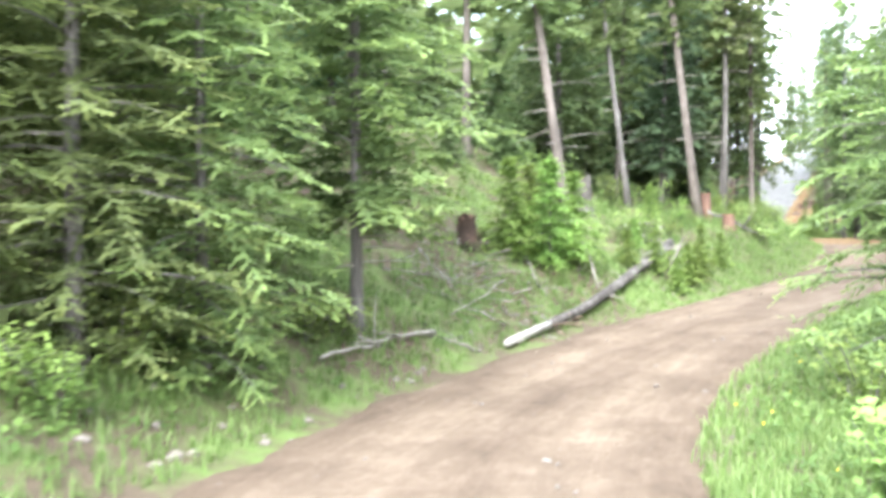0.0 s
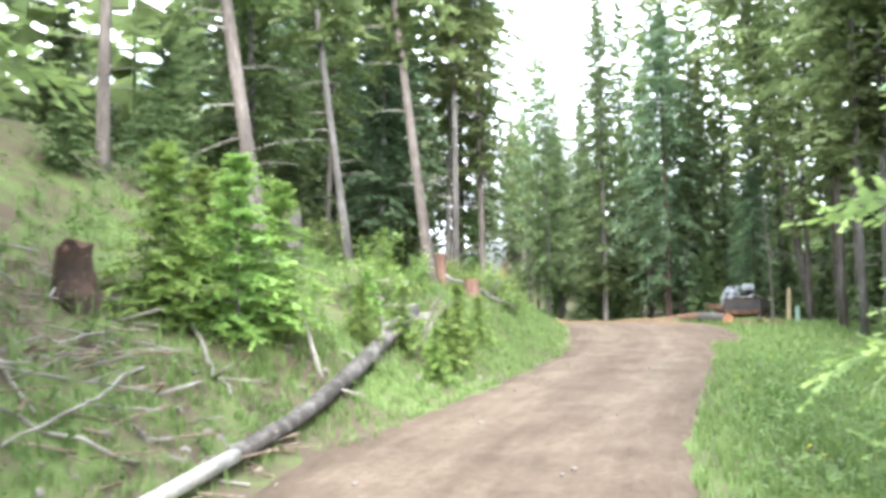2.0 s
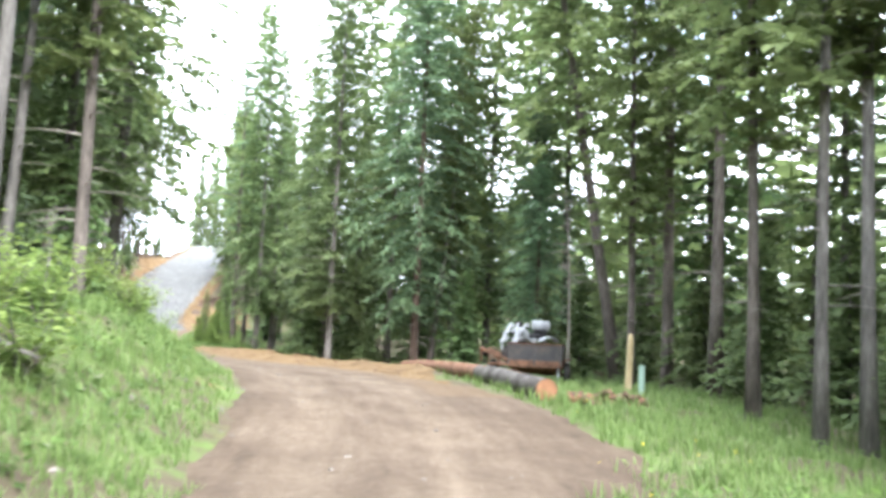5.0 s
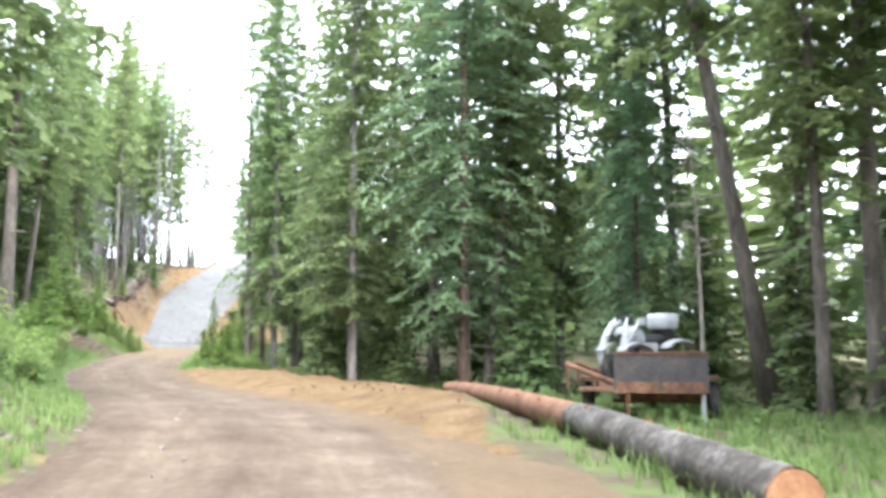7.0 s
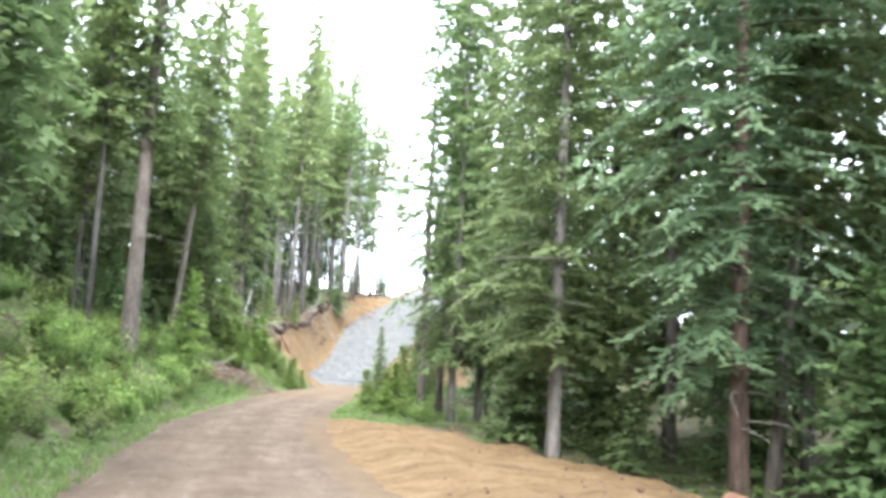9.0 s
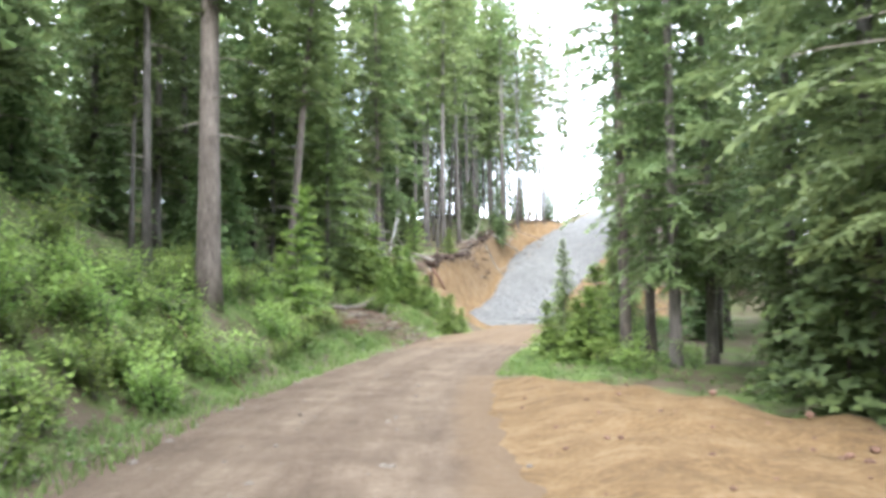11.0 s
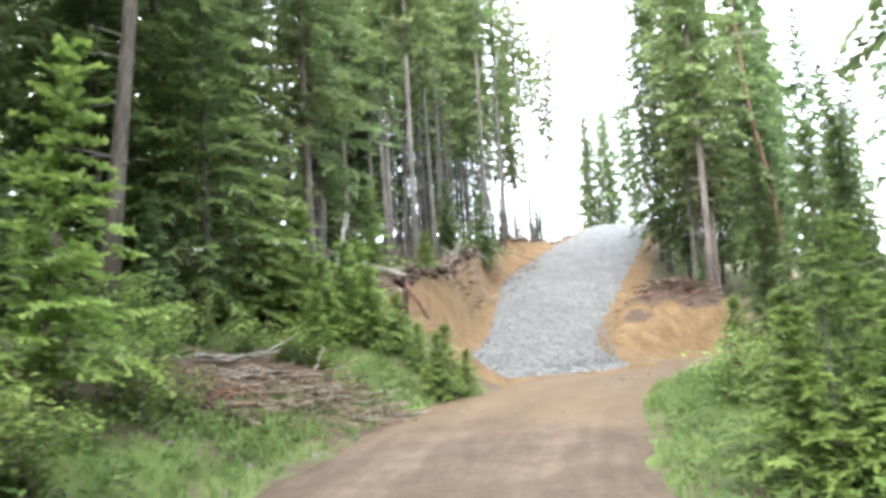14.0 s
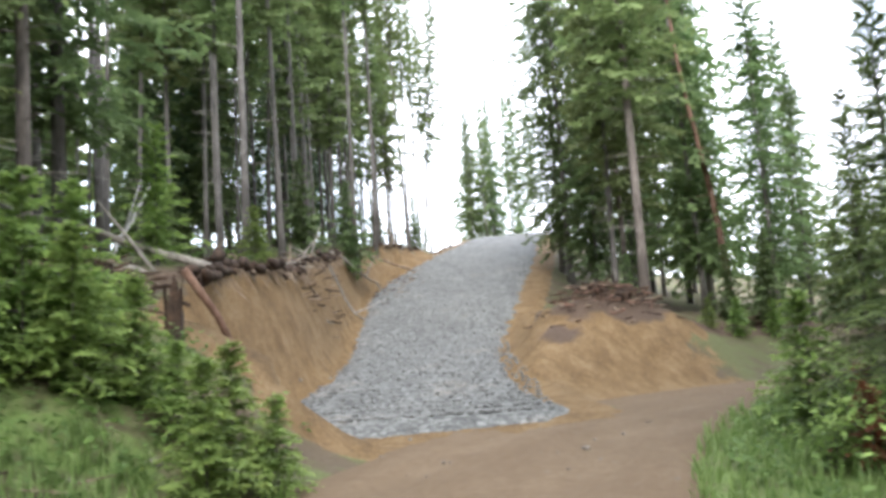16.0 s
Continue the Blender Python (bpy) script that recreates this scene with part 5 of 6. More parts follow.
def fallen_log():
    """The dead tree along the left verge, bleached at its thin end."""
    rng = np.random.RandomState(41)
    ob = thing("fallen_log", "grey dead fallen tree with broken branch stubs on the verge", "log")
    ends = [(2.05, 18.5), (7.0, 28.9)]
    s = np.linspace(0, 1, 15)
    x, y = ends[0][0] + (ends[1][0] - ends[0][0]) * s + 0.12 * np.sin(s * 4), ends[0][1] + (ends[1][1] - ends[0][1]) * s
    r = 0.075 + 0.09 * s
    z = np.interp(y, (18.5, 21.4, 25.4, 28.9), (-0.40, -0.12, 0.55, 1.17))
    P = np.stack([x, y, z], 1)
    V, F = tube(P[2:], r[2:], 12, True, 0.13, rng)
    part("trunk", mesh_of("trunk", V, F, None, True), BARK_LOG, ob, "grey bark")
    V, F = tube(np.concatenate([P[:1] - (0.1, 0.25, 0.02), P[:3]]), np.r_[0.05, r[:3] * 0.9], 10, True, 0.12, rng)
    part("bleached_end", mesh_of("bleached_end", V, F, None, True), WOOD_WHITE, ob, "bleached splintered end")
    for k in range(16):
        i = rng.randint(1, 14)
        a = rng.uniform(-0.4, math.pi + 0.4)
        d = np.array([math.cos(a) * 0.9, -math.cos(a) * 0.45, math.sin(a)])
        l = rng.uniform(0.12, 0.5)
        V, F = tube([P[i], P[i] + d * l * 0.6, P[i] + d * l + (0, 0.05, 0)], (0.02, 0.012, 0.005), 5)
        part("branch_stub", mesh_of("branch_stub", V, F), BARK_LOG if k % 3 == 0 else WOOD_GREY, ob)
    for bx, by, dx, dy, h in ((6.4, 26.9, 0.5, -0.6, 0.9), (6.9, 28.2, 0.3, -0.5, 0.75), (4.2, 23.4, -0.35, 0.2, 1.05), (6.2, 27.4, 0.3, 0.3, 0.8)):
        z0 = ground_z(bx, by)
        V, F = tube([(bx, by, z0), (bx + dx * 0.6, by + dy * 0.6, z0 + h * 0.75), (bx + dx, by + dy, z0 + h)], (0.032, 0.022, 0.008), 6)
        part("broken_limb", mesh_of("broken_limb", V, F), WOOD_GREY, ob)


fallen_log()


def cut_log():
    """The long felled pine on the outside of the bend, its bark half peeled."""
    rng = np.random.RandomState(42)
    ob = thing("felled_log", "long felled pine log with peeling orange bark", "log")
    s = np.linspace(0, 1, 25)
    x, y = 20.95 + (28.4 - 20.95) * s, 39.5 + (57.2 - 39.5) * s
    r = 0.215 - 0.025 * s
    z = ground_height(x, y)[0]
    z = np.interp(s, (0, 0.25, 0.5, 0.75, 1), [z[k] for k in (0, 6, 12, 18, 24)]) + r * 0.9
    P = np.stack([x, y, z], 1)
    V, F = tube(P[:8], r[:8], 16, False, 0.035, rng)
    part("barked_butt", mesh_of("barked_butt", V, F, None, True), BARK_LOG, ob, "rough grey-brown bark")
    V, F = tube(P[7:], r[7:] * 0.96, 16, False, 0.02, rng)
    part("peeled_trunk", mesh_of("peeled_trunk", V, F, None, True), BARK_ORANGE, ob, "peeled orange wood")
    d = (P[1] - P[0]) / np.linalg.norm(P[1] - P[0])
    V, F = tube([P[0] - d * 0.015, P[0] + d * 0.05], (r[0] * 0.93, r[0] * 0.97), 16)
    part("cut_face", mesh_of("cut_face", V, F), WOOD_CUT, ob, "fresh orange saw cut")
    V, F = tube([P[-1] - d * 0.05, P[-1] + d * 0.02], (r[-1] * 0.94, r[-1] * 0.9), 16)
    part("far_cut_face", mesh_of("far_cut_face", V, F), WOOD_WHITE, ob, "pale yellowish cut end")
    for k in (3, 4, 6, 9, 11, 13, 17, 20):
        a = rng.uniform(0.2, 2.9)
        n = np.array([math.cos(a) * 0.9, -math.cos(a) * 0.4, math.sin(a)])
        V, F = tube([P[k] + n * r[k] * 0.7, P[k] + n * (r[k] + 0.03)], (0.04, 0.028), 8)
        part("knot", mesh_of("knot", V, F), WOOD_CUT, ob)
    # slabs of bark beside the butt
    for k in range(60):
        px, py = 21.2 + rng.uniform(-0.05, 1.35), 39.0 + rng.uniform(-0.45, 0.3)
        V, F = slab(rng, 0.11 + 0.15 * rng.rand(), 0.07 + 0.08 * rng.rand())
        piece = part("bark_slab", mesh_of("bark_slab", V, F), BARK_ORANGE if k % 3 == 0 else BARK_RED)
        piece.matrix_basis = Matrix.Translation((px, py, ground_z(px, py) + 0.02 + 0.2 * rng.rand() * (1 - abs(px - 22) / 2))) @ Euler((rng.uniform(-0.5, 0.5), rng.uniform(-0.6, 0.6), rng.uniform(0, 6))).to_matrix().to_4x4()
        tagged(piece, "curled slab of reddish pine bark on the ground", "bark", "bark beside the felled log")


def slab(rng, l, w):
    """A curled, broken slab of bark."""
    n = 5
    s = np.linspace(-1, 1, n)
    top = np.stack([np.full(n, 0.0), s * w / 2, 0.35 * w * (1 - s**2)], 1)
    V = np.concatenate([top + (-l / 2 + rng.uniform(-0.03, 0.03), 0, 0), top + (l / 2, 0, 0.01), top * (1, 0.9, 0.8) + (-l / 2, 0, -0.025), top * (1, 0.9, 0.8) + (l / 2, 0, -0.02)])
    F = []
    for i in range(n - 1):
        F += [(i, n + i, n + i + 1), (i, n + i + 1, i + 1), (2 * n + i, 2 * n + i + 1, 3 * n + i + 1), (2 * n + i, 3 * n + i + 1, 3 * n + i)]
        F += [(i, i + 1, 2 * n + i + 1), (i, 2 * n + i + 1, 2 * n + i), (n + i, 3 * n + i, 3 * n + i + 1), (n + i, 3 * n + i + 1, n + i + 1)]
    F += [(0, 2 * n, 3 * n), (0, 3 * n, n), (n - 1, 2 * n - 1, 4 * n - 1), (n - 1, 4 * n - 1, 3 * n - 1)]
    return V, np.array(F)


cut_log()


def stump(x, y, dia, tall, label, side, top, rough=0.1, seed=1, ragged=0.0):
    rng = np.random.RandomState(seed)
    ob = thing("tree_stump", label, "stump")
    z = ground_z(x, y)
    ob.location = (x, y, z)
    hs = np.array([-0.3, 0.0, 0.15, 0.4, 0.7, 1.0]) * tall
    r = dia / 2 * np.array([1.6, 1.45, 1.2, 1.05, 1.0, 0.98])
    V, F = tube(np.stack([0 * hs, 0 * hs, hs], 1), r, 14, False, rough, rng)
    if ragged:
        V[-14:, 2] += rng.uniform(-ragged, ragged, 14)
    part("side", mesh_of("side", V, F, None, True), side, ob)
    V, F = tube([(0, 0, tall - 0.06), (0, 0, tall + 0.012)], (dia / 2 * 0.95, dia / 2 * 0.9), 14, True, rough * 0.5, rng)
    if ragged:
        V[:, 2] += rng.uniform(-ragged, ragged * 0.6, len(V))
    part("top", mesh_of("top", V, F), top, ob)
    return ob


stump(1.25, 22.0, 0.4, 0.6, "dark rotten stump with a reddish broken top", CHARRED, BARK_RED, 0.16, 51, 0.1)
stump(4.45, 28.4, 0.42, 0.95, "tall grey stump with a splintered top beside a trunk", BARK_LOG, BARK_RED, 0.1, 52, 0.08)
stump(9.95, 37.3, 0.4, 0.95, "reddish brown sawn stump on the bank", BARK_RED, WOOD_CUT, 0.08, 53)
stump(10.35, 35.6, 0.42, 0.5, "short stump with a bright orange saw cut", BARK_RED, WOOD_CUT, 0.08, 54)
stump(26.75, 95.95, 0.22, 0.85, "black burnt root stump at the lip of the cut", CHARRED, CHARRED, 0.4, 55, 0.3).location.z -= 0.3


def stick(a, b, thick, material, label, seed, forks=2, name="fallen_branch"):
    """A dead branch on the ground from a to b (x, y, lift over the ground)."""
    rng = np.random.RandomState(seed)
    A, B = np.array((a[0], a[1], ground_z(a[0], a[1]) + a[2])), np.array((b[0], b[1], ground_z(b[0], b[1]) + b[2]))
    l = np.linalg.norm(B - A)
    P = wood_line(A, B, 9, 0, rng, 0.018 * l**0.5)
    low = ground_height(P[:, 0], P[:, 1])[0] + thick * 0.4
    if a[2] < 0.3 and b[2] < 0.3:
        P[:, 2] = np.maximum(P[:, 2], low)
    bits = [tube(P, thick * np.linspace(1, 0.45, 9), 7, True, 0.1, rng)]
    for _ in range(forks):
        k = rng.randint(2, 8)
        d = (B - A) / l * 0.6 + rng.normal(0, 0.5, 3) + (0, 0, 0.3)
        bits.append(tube([P[k], P[k] + d * 0.15 * l, P[k] + d * 0.3 * l + rng.normal(0, 0.04, 3)], (thick * 0.6, thick * 0.45, thick * 0.2), 5))
    V, F = joined(bits)
    return tagged(part(name, mesh_of(name, V, F, None, True), material), label, "branch")


GREYB, WHITEB = "bare grey fallen branch lying on the bank", "bleached fallen branch lying on the bank"
stick((0.75, 17.3, 0.12), (-0.35, 15.3, 0.06), 0.045, WOOD_GREY, "thick broken grey branch on the verge", 61, 3)
stick((2.0, 19.4, 0.05), (0.1, 18.6, 0.25), 0.02, WOOD_GREY, GREYB, 62, 2)
stick((2.0, 20.7, 0.25), (1.0, 18.4, 0.08), 0.022, WOOD_GREY, GREYB, 63, 1)
stick((1.7, 21.6, 0.12), (0.5, 19.4, 0.1), 0.018, WOOD_GREY, GREYB, 64, 2)
stick((1.1, 19.7, 0.1), (-0.2, 18.9, 0.12), 0.022, WOOD_GREY, GREYB, 65, 3)
stick((0.3, 20.3, 0.1), (1.2, 19.2, 0.1), 0.025, WOOD_GREY, GREYB, 66, 2)
stick((2.5, 22.6, 0.1), (2.9, 21.5, 0.1), 0.028, WOOD_GREY, GREYB, 67, 2)
stick((1.5, 17.6, 0.06), (0.6, 17.2, 0.06), 0.03, WOOD_GREY, GREYB, 68, 2)
stick((-0.6, 14.2, 0.1), (0.3, 16.6, 0.08), 0.03, WOOD_GREY, GREYB, 69, 2)
stick((19.0, 76.2, 0.08), (20.7, 75.2, 0.03), 0.035, BARK_RED, "peeled orange-brown branch on the bank", 70, 0)
stick((14.6, 40.0, 0.1), (15.9, 42.6, 0.05), 0.022, SLASH, "thin brown fallen branch on the bank", 72, 1)
stick((9.7, 35.9, 0.42), (11.5, 35.2, 0.35), 0.05, BARK_GREY, "broken grey pole lying across a low stump", 79, 1, "fallen_pole")
stick((13.3, 26.9, 0.05), (13.0, 26.2, 0.04), 0.03, WOOD_WHITE, WHITEB, 73, 1)
# slash and thrown logs over the cut
FELL = "thin fallen log lying above the cut bank"
stick((27.5, 101.0, 0.2), (23.6, 102.6, 1.0), 0.085, WOOD_GREY, FELL, 74, 1, "fallen_pole")
stick((27.3, 100.2, 0.15), (24.4, 100.9, 0.35), 0.075, WOOD_GREY, FELL, 75, 1, "fallen_pole")
stick((25.55, 104.6, 0.0), (26.5, 109.6, 2.6), 0.06, WOOD_WHITE, "pale dead pole leaning over the slash", 76, 1, "leaning_pole")
stick((24.9, 98.6, 0.35), (28.2, 97.3, -0.3), 0.09, BARK_ORANGE, "bent bare root hanging over the cut", 77, 1, "root")
stick((26.9, 96.7, 0.7), (28.6, 97.9, -0.1), 0.06, BARK_RED, "broken root sticking out of the earth", 78, 1, "root")
for k, (x0, y0, x1, y1) in enumerate(((28.2, 106.4, 31.4, 112.3), (30.3, 114.4, 33.4, 119.2), (26.8, 109, 30.6, 111.4), (33.6, 121.8, 37.4, 129.2), (39, 134.6, 42.5, 141.6), (31.2, 117.6, 34.4, 119.8), (36.6, 131, 40.4, 133.5))):
    stick((x0, y0, 0.12), (x1, y1, 0.15), 0.07, WOOD_GREY if k % 2 else SLASH, "grey fallen pole in the slash above the cut", 80 + k, 3, "fallen_pole")


def slash_pile(x, y, wx, wy, turn, n, tall, label, seed, tones):
    """A heap of broken sticks, roots and clods."""
    rng = np.random.RandomState(seed)
    c, s = math.cos(radians(turn)), math.sin(radians(turn))
    for tone, share in tones:
        bits = []
        for _ in range(int(n * share)):
            u, v = rng.normal(0, 0.42), rng.normal(0, 0.42)
            px, py = x + c * u * wx - s * v * wy, y + s * u * wx + c * v * wy
            h = tall * max(0, 1 - u * u - v * v) * rng.rand()
            a, l = rng.uniform(0, math.tau), rng.uniform(0.15, 0.95) * (0.6 + 0.4 * min(wx, 2)) * (0.5 if x > 35 else 1.0)
            dz = rng.uniform(-0.25, 0.3)
            p0 = np.array((px, py, ground_z(px, py) + h + 0.02))
            d = np.array((math.cos(a), math.sin(a), dz)) * l
            bits.append(tube([p0 - d / 2, p0 + rng.normal(0, 0.03, 3), p0 + d / 2], np.array((1, 0.85, 0.5)) * rng.uniform(0.008, 0.02 if seed in (91, 92, 99) else 0.04), 5))
        V, F = joined(bits)
        tagged(part("slash_pile", mesh_of("slash_pile", V, F), tone), label, "slash", kind="stuff")


HEAP = "heap of broken brown branches and bark beside the road"
slash_pile(24.0, 89.2, 3.1, 1.3, 56, 520, 0.16, HEAP, 91, ((SLASH, 0.62), (WOOD_GREY, 0.22), (CHARRED, 0.16)))
slash_pile(22.6, 86.9, 1.7, 0.9, 56, 110, 0.3, HEAP, 92, ((SLASH, 0.8), (WOOD_CUT, 0.2)))
PALE = "pale broken branch on the slash heap"
for k, (a, b, w) in enumerate((((22.8, 88.9, 0.12), (24.5, 92.6, 0.2), 0.035), ((23.1, 86.8, 0.1), (24.3, 88.7, 0.1), 0.045), ((22.5, 88.4, 0.2), (23.5, 90.5, 0.12), 0.04), ((23.1, 87.2, 0.08), (24.5, 89.0, 0.14), 0.03),
                               ((24.4, 90.9, 0.05), (24.6, 91.1, 0.5), 0.028), ((22.3, 87.4, 0.1), (23.9, 87.9, 0.2), 0.028), ((24.7, 90.0, 0.1), (25.9, 91.6, 0.1), 0.035), ((23.3, 89.4, 0.22), (24.8, 89.9, 0.1), 0.024))):
    stick(a, b, w, (WOOD_GREY, SLASH)[k % 2], PALE, 140 + k, 1)
slash_pile(25.4, 98.4, 1.7, 1.6, 40, 170, 0.5, "dark tangle of roots at the lip of the cut", 93, ((CHARRED, 0.75), (SLASH, 0.15), (WOOD_GREY, 0.1)))
slash_pile(38.5, 107.1, 2.8, 1.2, 30, 340, 0.4, "dark roots and clods on the pushed-up earth", 94, ((CHARRED, 0.75), (SLASH, 0.08), (BARK_RED, 0.17)))
slash_pile(45.5, 110.4, 3.0, 1.2, 25, 120, 0.5, "reddish slash on the pushed-up earth", 95, ((BARK_RED, 0.5), (SLASH, 0.5)))
slash_pile(30.5, 111.5, 1.4, 8.0, -22, 170, 0.2, "slash and torn sod along the top of the cut", 96, ((CHARRED, 0.5), (SLASH, 0.35), (WOOD_GREY, 0.15)))
slash_pile(38.6, 129.5, 1.4, 11.0, -24, 140, 0.2, "slash and torn sod along the top of the cut", 97, ((CHARRED, 0.5), (SLASH, 0.35), (WOOD_GREY, 0.15)))
slash_pile(3.2, 20.8, 1.0, 0.4, 60, 16, 0.05, "loose twigs on the verge", 98, ((SLASH, 1.0),))
slash_pile(1.2, 20.6, 2.2, 2.6, 0, 150, 0.06, "loose sticks over the mossy bank", 99, ((WOOD_GREY, 0.4), (SLASH, 0.6)))
slash_pile(6.2, 28.2, 1.0, 1.0, 0, 30, 0.5, "dead brush at the butt of the fallen log", 100, ((WOOD_GREY, 1.0),))



def sod_edge():
    """Dark torn topsoil hanging over the top of the cut."""
    rng = np.random.RandomState(120)
    line = RAMP_LINE[(RAMP_LINE[:, 1] > 99) & (RAMP_LINE[:, 1] < 152)]
    ahead = np.gradient(line[:, :2], axis=0)
    ahead /= np.linalg.norm(ahead, axis=1)[:, None]
    tries = -np.arange(2.2, 9.5, 0.1)
    bits, dark = [], []
    for p, a in zip(line, ahead):
        x, y = p[0] + a[1] * tries, p[1] - a[0] * tries
        h, bare = ground_height(x, y)
        k = np.argmax(bare < 0.5)
        if bare[k] >= 0.5:
            continue
        for _ in range(5):
            j = min(k + rng.randint(0, 3), len(tries) - 1)
            c = np.array((x[j] + rng.normal(0, 0.15), y[j] + rng.normal(0, 0.2), h[j] + rng.uniform(-0.12, 0.06)))
            d = np.array((*(a * rng.uniform(0.15, 0.4)), rng.uniform(-0.05, 0.05)))
            bits.append(tube([c - d, c + rng.normal(0, 0.03, 3), c + d], np.array((0.04, 0.12, 0.04)) * rng.uniform(0.6, 1.2), 7, True, 0.2, rng))
        for _ in range(2):
            c = np.array((x[k] + a[1] * 0.2, y[k] - a[0] * 0.2, h[k] - 0.05))
            d = np.array((a[1] * 0.25 + rng.normal(0, 0.12), -a[0] * 0.25 + rng.normal(0, 0.12), -rng.uniform(0.15, 0.5)))
            dark.append(tube([c, c + d * 0.6 + rng.normal(0, 0.03, 3), c + d], np.array((0.018, 0.012, 0.005)), 4))
    V, F = joined(bits)
    tagged(part("sod_edge", mesh_of("sod_edge", V, F, None, True), CHARRED), "dark torn topsoil along the top of the cut", "soil", kind="stuff")
    V, F = joined(dark)
    tagged(part("root_fringe", mesh_of("root_fringe", V, F), SLASH), "thin torn roots hanging from the topsoil", "roots", kind="stuff")


sod_edge()


def tall_snag(x, y, tall, dia, lean, to, label, material, seed, name="dead_tree"):
    rng = np.random.RandomState(seed)
    ob = thing(name, label, "dead tree")
    zs = np.linspace(-0.4, tall, 12)
    V, F = tube(np.stack([0.1 * np.sin(zs * 0.5), 0.06 * np.cos(zs * 0.6), zs], 1), dia / 2 * np.clip(1 - zs / tall * 0.85, 0.1, 1), 9, True, 0.05, rng)
    part("trunk", mesh_of("trunk", V, F, None, True), material, ob)
    bits = []
    for _ in range(26):
        z, a, l = rng.uniform(tall * 0.25, tall * 0.97), rng.uniform(0, math.tau), rng.uniform(0.3, 1.0)
        bits.append(tube([(0, 0, z), (math.cos(a) * l * 0.6, math.sin(a) * l * 0.6, z + 0.05), (math.cos(a + 0.2) * l, math.sin(a + 0.2) * l, z - 0.1)], (0.02, 0.014, 0.004), 3, False))
    V, F = joined(bits)
    tagged(part("dead_branchwork", mesh_of("dead_branchwork", V, F), material, ob), kind="stuff")
    tilt = Matrix.Rotation(radians(lean), 4, Vector((-math.sin(radians(to)), math.cos(radians(to)), 0)))
    ob.matrix_basis = Matrix.Translation((x, y, ground_z(x, y))) @ tilt


tall_snag(46.9, 113.6, 15.0, 0.3, 6, 165, "bare reddish dead tree leaning over the slash", BARK_RED, 101)
tall_snag(36.9, 66.2, 9.5, 0.2, 14, 165, "dark dead tree leaning in the woods", BARK_GREY, 102)
tall_snag(29.9, 49.4, 6.5, 0.11, 3, 160, "thin pale dead trunk behind the trailer", BARK_PALE, 103)
tall_snag(57.5, 150.0, 10.0, 0.16, 2, 40, "thin bare dead tree at the top of the ramp", BARK_GREY, 104)


# ---- post and utility box by the verge ----
def old_post():
    ob = thing("wooden_post", "weathered yellowish wooden post stub in tall grass", "post")
    x, y = 24.85, 41.48
    ob.location = (x, y, ground_z(x, y))
    zs = np.array([-0.3, 0.0, 0.5, 1.0, 1.4, 1.5])
    V, F = tube(np.stack([0.02 * zs, -0.03 * zs, zs], 1), np.array([0.09, 0.085, 0.08, 0.075, 0.065, 0.03]), 10, True, 0.06, np.random.RandomState(111))
    part("shaft", mesh_of("shaft", V, F, None, True), WOOD_PALE_YELLOW, ob)


WOOD_PALE_YELLOW = rough_material("yellowed_wood", (0.20, 0.15, 0.08), (0.36, 0.29, 0.17), (0.5, 0.43, 0.3), 4, 22, 0.85, 0, 0.01, (1, 1, 0.2))
old_post()


def utility_box():
    ob = thing("utility_pedestal", "pale green utility pedestal standing in grass", "utility box")
    x, y = 25.15, 41.35
    ob.matrix_basis = Matrix.Translation((x, y, ground_z(x, y))) @ Matrix.Rotation(radians(35), 4, "Z")
    part("post", box_bm(0.17, 0.12, 0.82, (0, 0, 0.34), 0.015), GREEN_PAINT, ob)
    part("cap", box_bm(0.20, 0.15, 0.05, (0, 0, 0.765), 0.015), GREEN_PAINT, ob)


utility_box()


# ---- trailer with a quad bike in it ----
def wheel(parent, at, r, w, axis_turn, name="wheel", rim=RUST):
    """A wheel with tyre and rim; the axle lies along local x."""
    hub = part(name, mesh_of(name, *tube([(-w * 0.3, 0, 0), (w * 0.3, 0, 0)], (0.07, 0.07), 12)), rim, parent)
    hub.matrix_basis = Matrix.Translation(at) @ Matrix.Rotation(axis_turn, 4, "Z")
    prof = [(-0.5, 0.62), (-0.5, 0.88), (-0.38, 1.0), (0.38, 1.0), (0.5, 0.88), (0.5, 0.62), (-0.5, 0.62)]
    n, k = len(prof), 28
    a = np.arange(k) * math.tau / k
    V = np.array([[(p * w, q * r * math.cos(t), q * r * math.sin(t)) for p, q in prof] for t in a]).reshape(-1, 3)
    F = [(i * n + j, i * n + j + 1, ((i + 1) % k) * n + j + 1, ((i + 1) % k) * n + j) for i in range(k) for j in range(n - 1)]
    part("tyre", mesh_of("tyre", V, F, None, True), RUBBER, hub)
    V, F = tube([(-w * 0.2, 0, 0), (w * 0.2, 0, 0)], (r * 0.63, r * 0.63), 20)
    part("rim", mesh_of("rim", V, F), rim, hub)


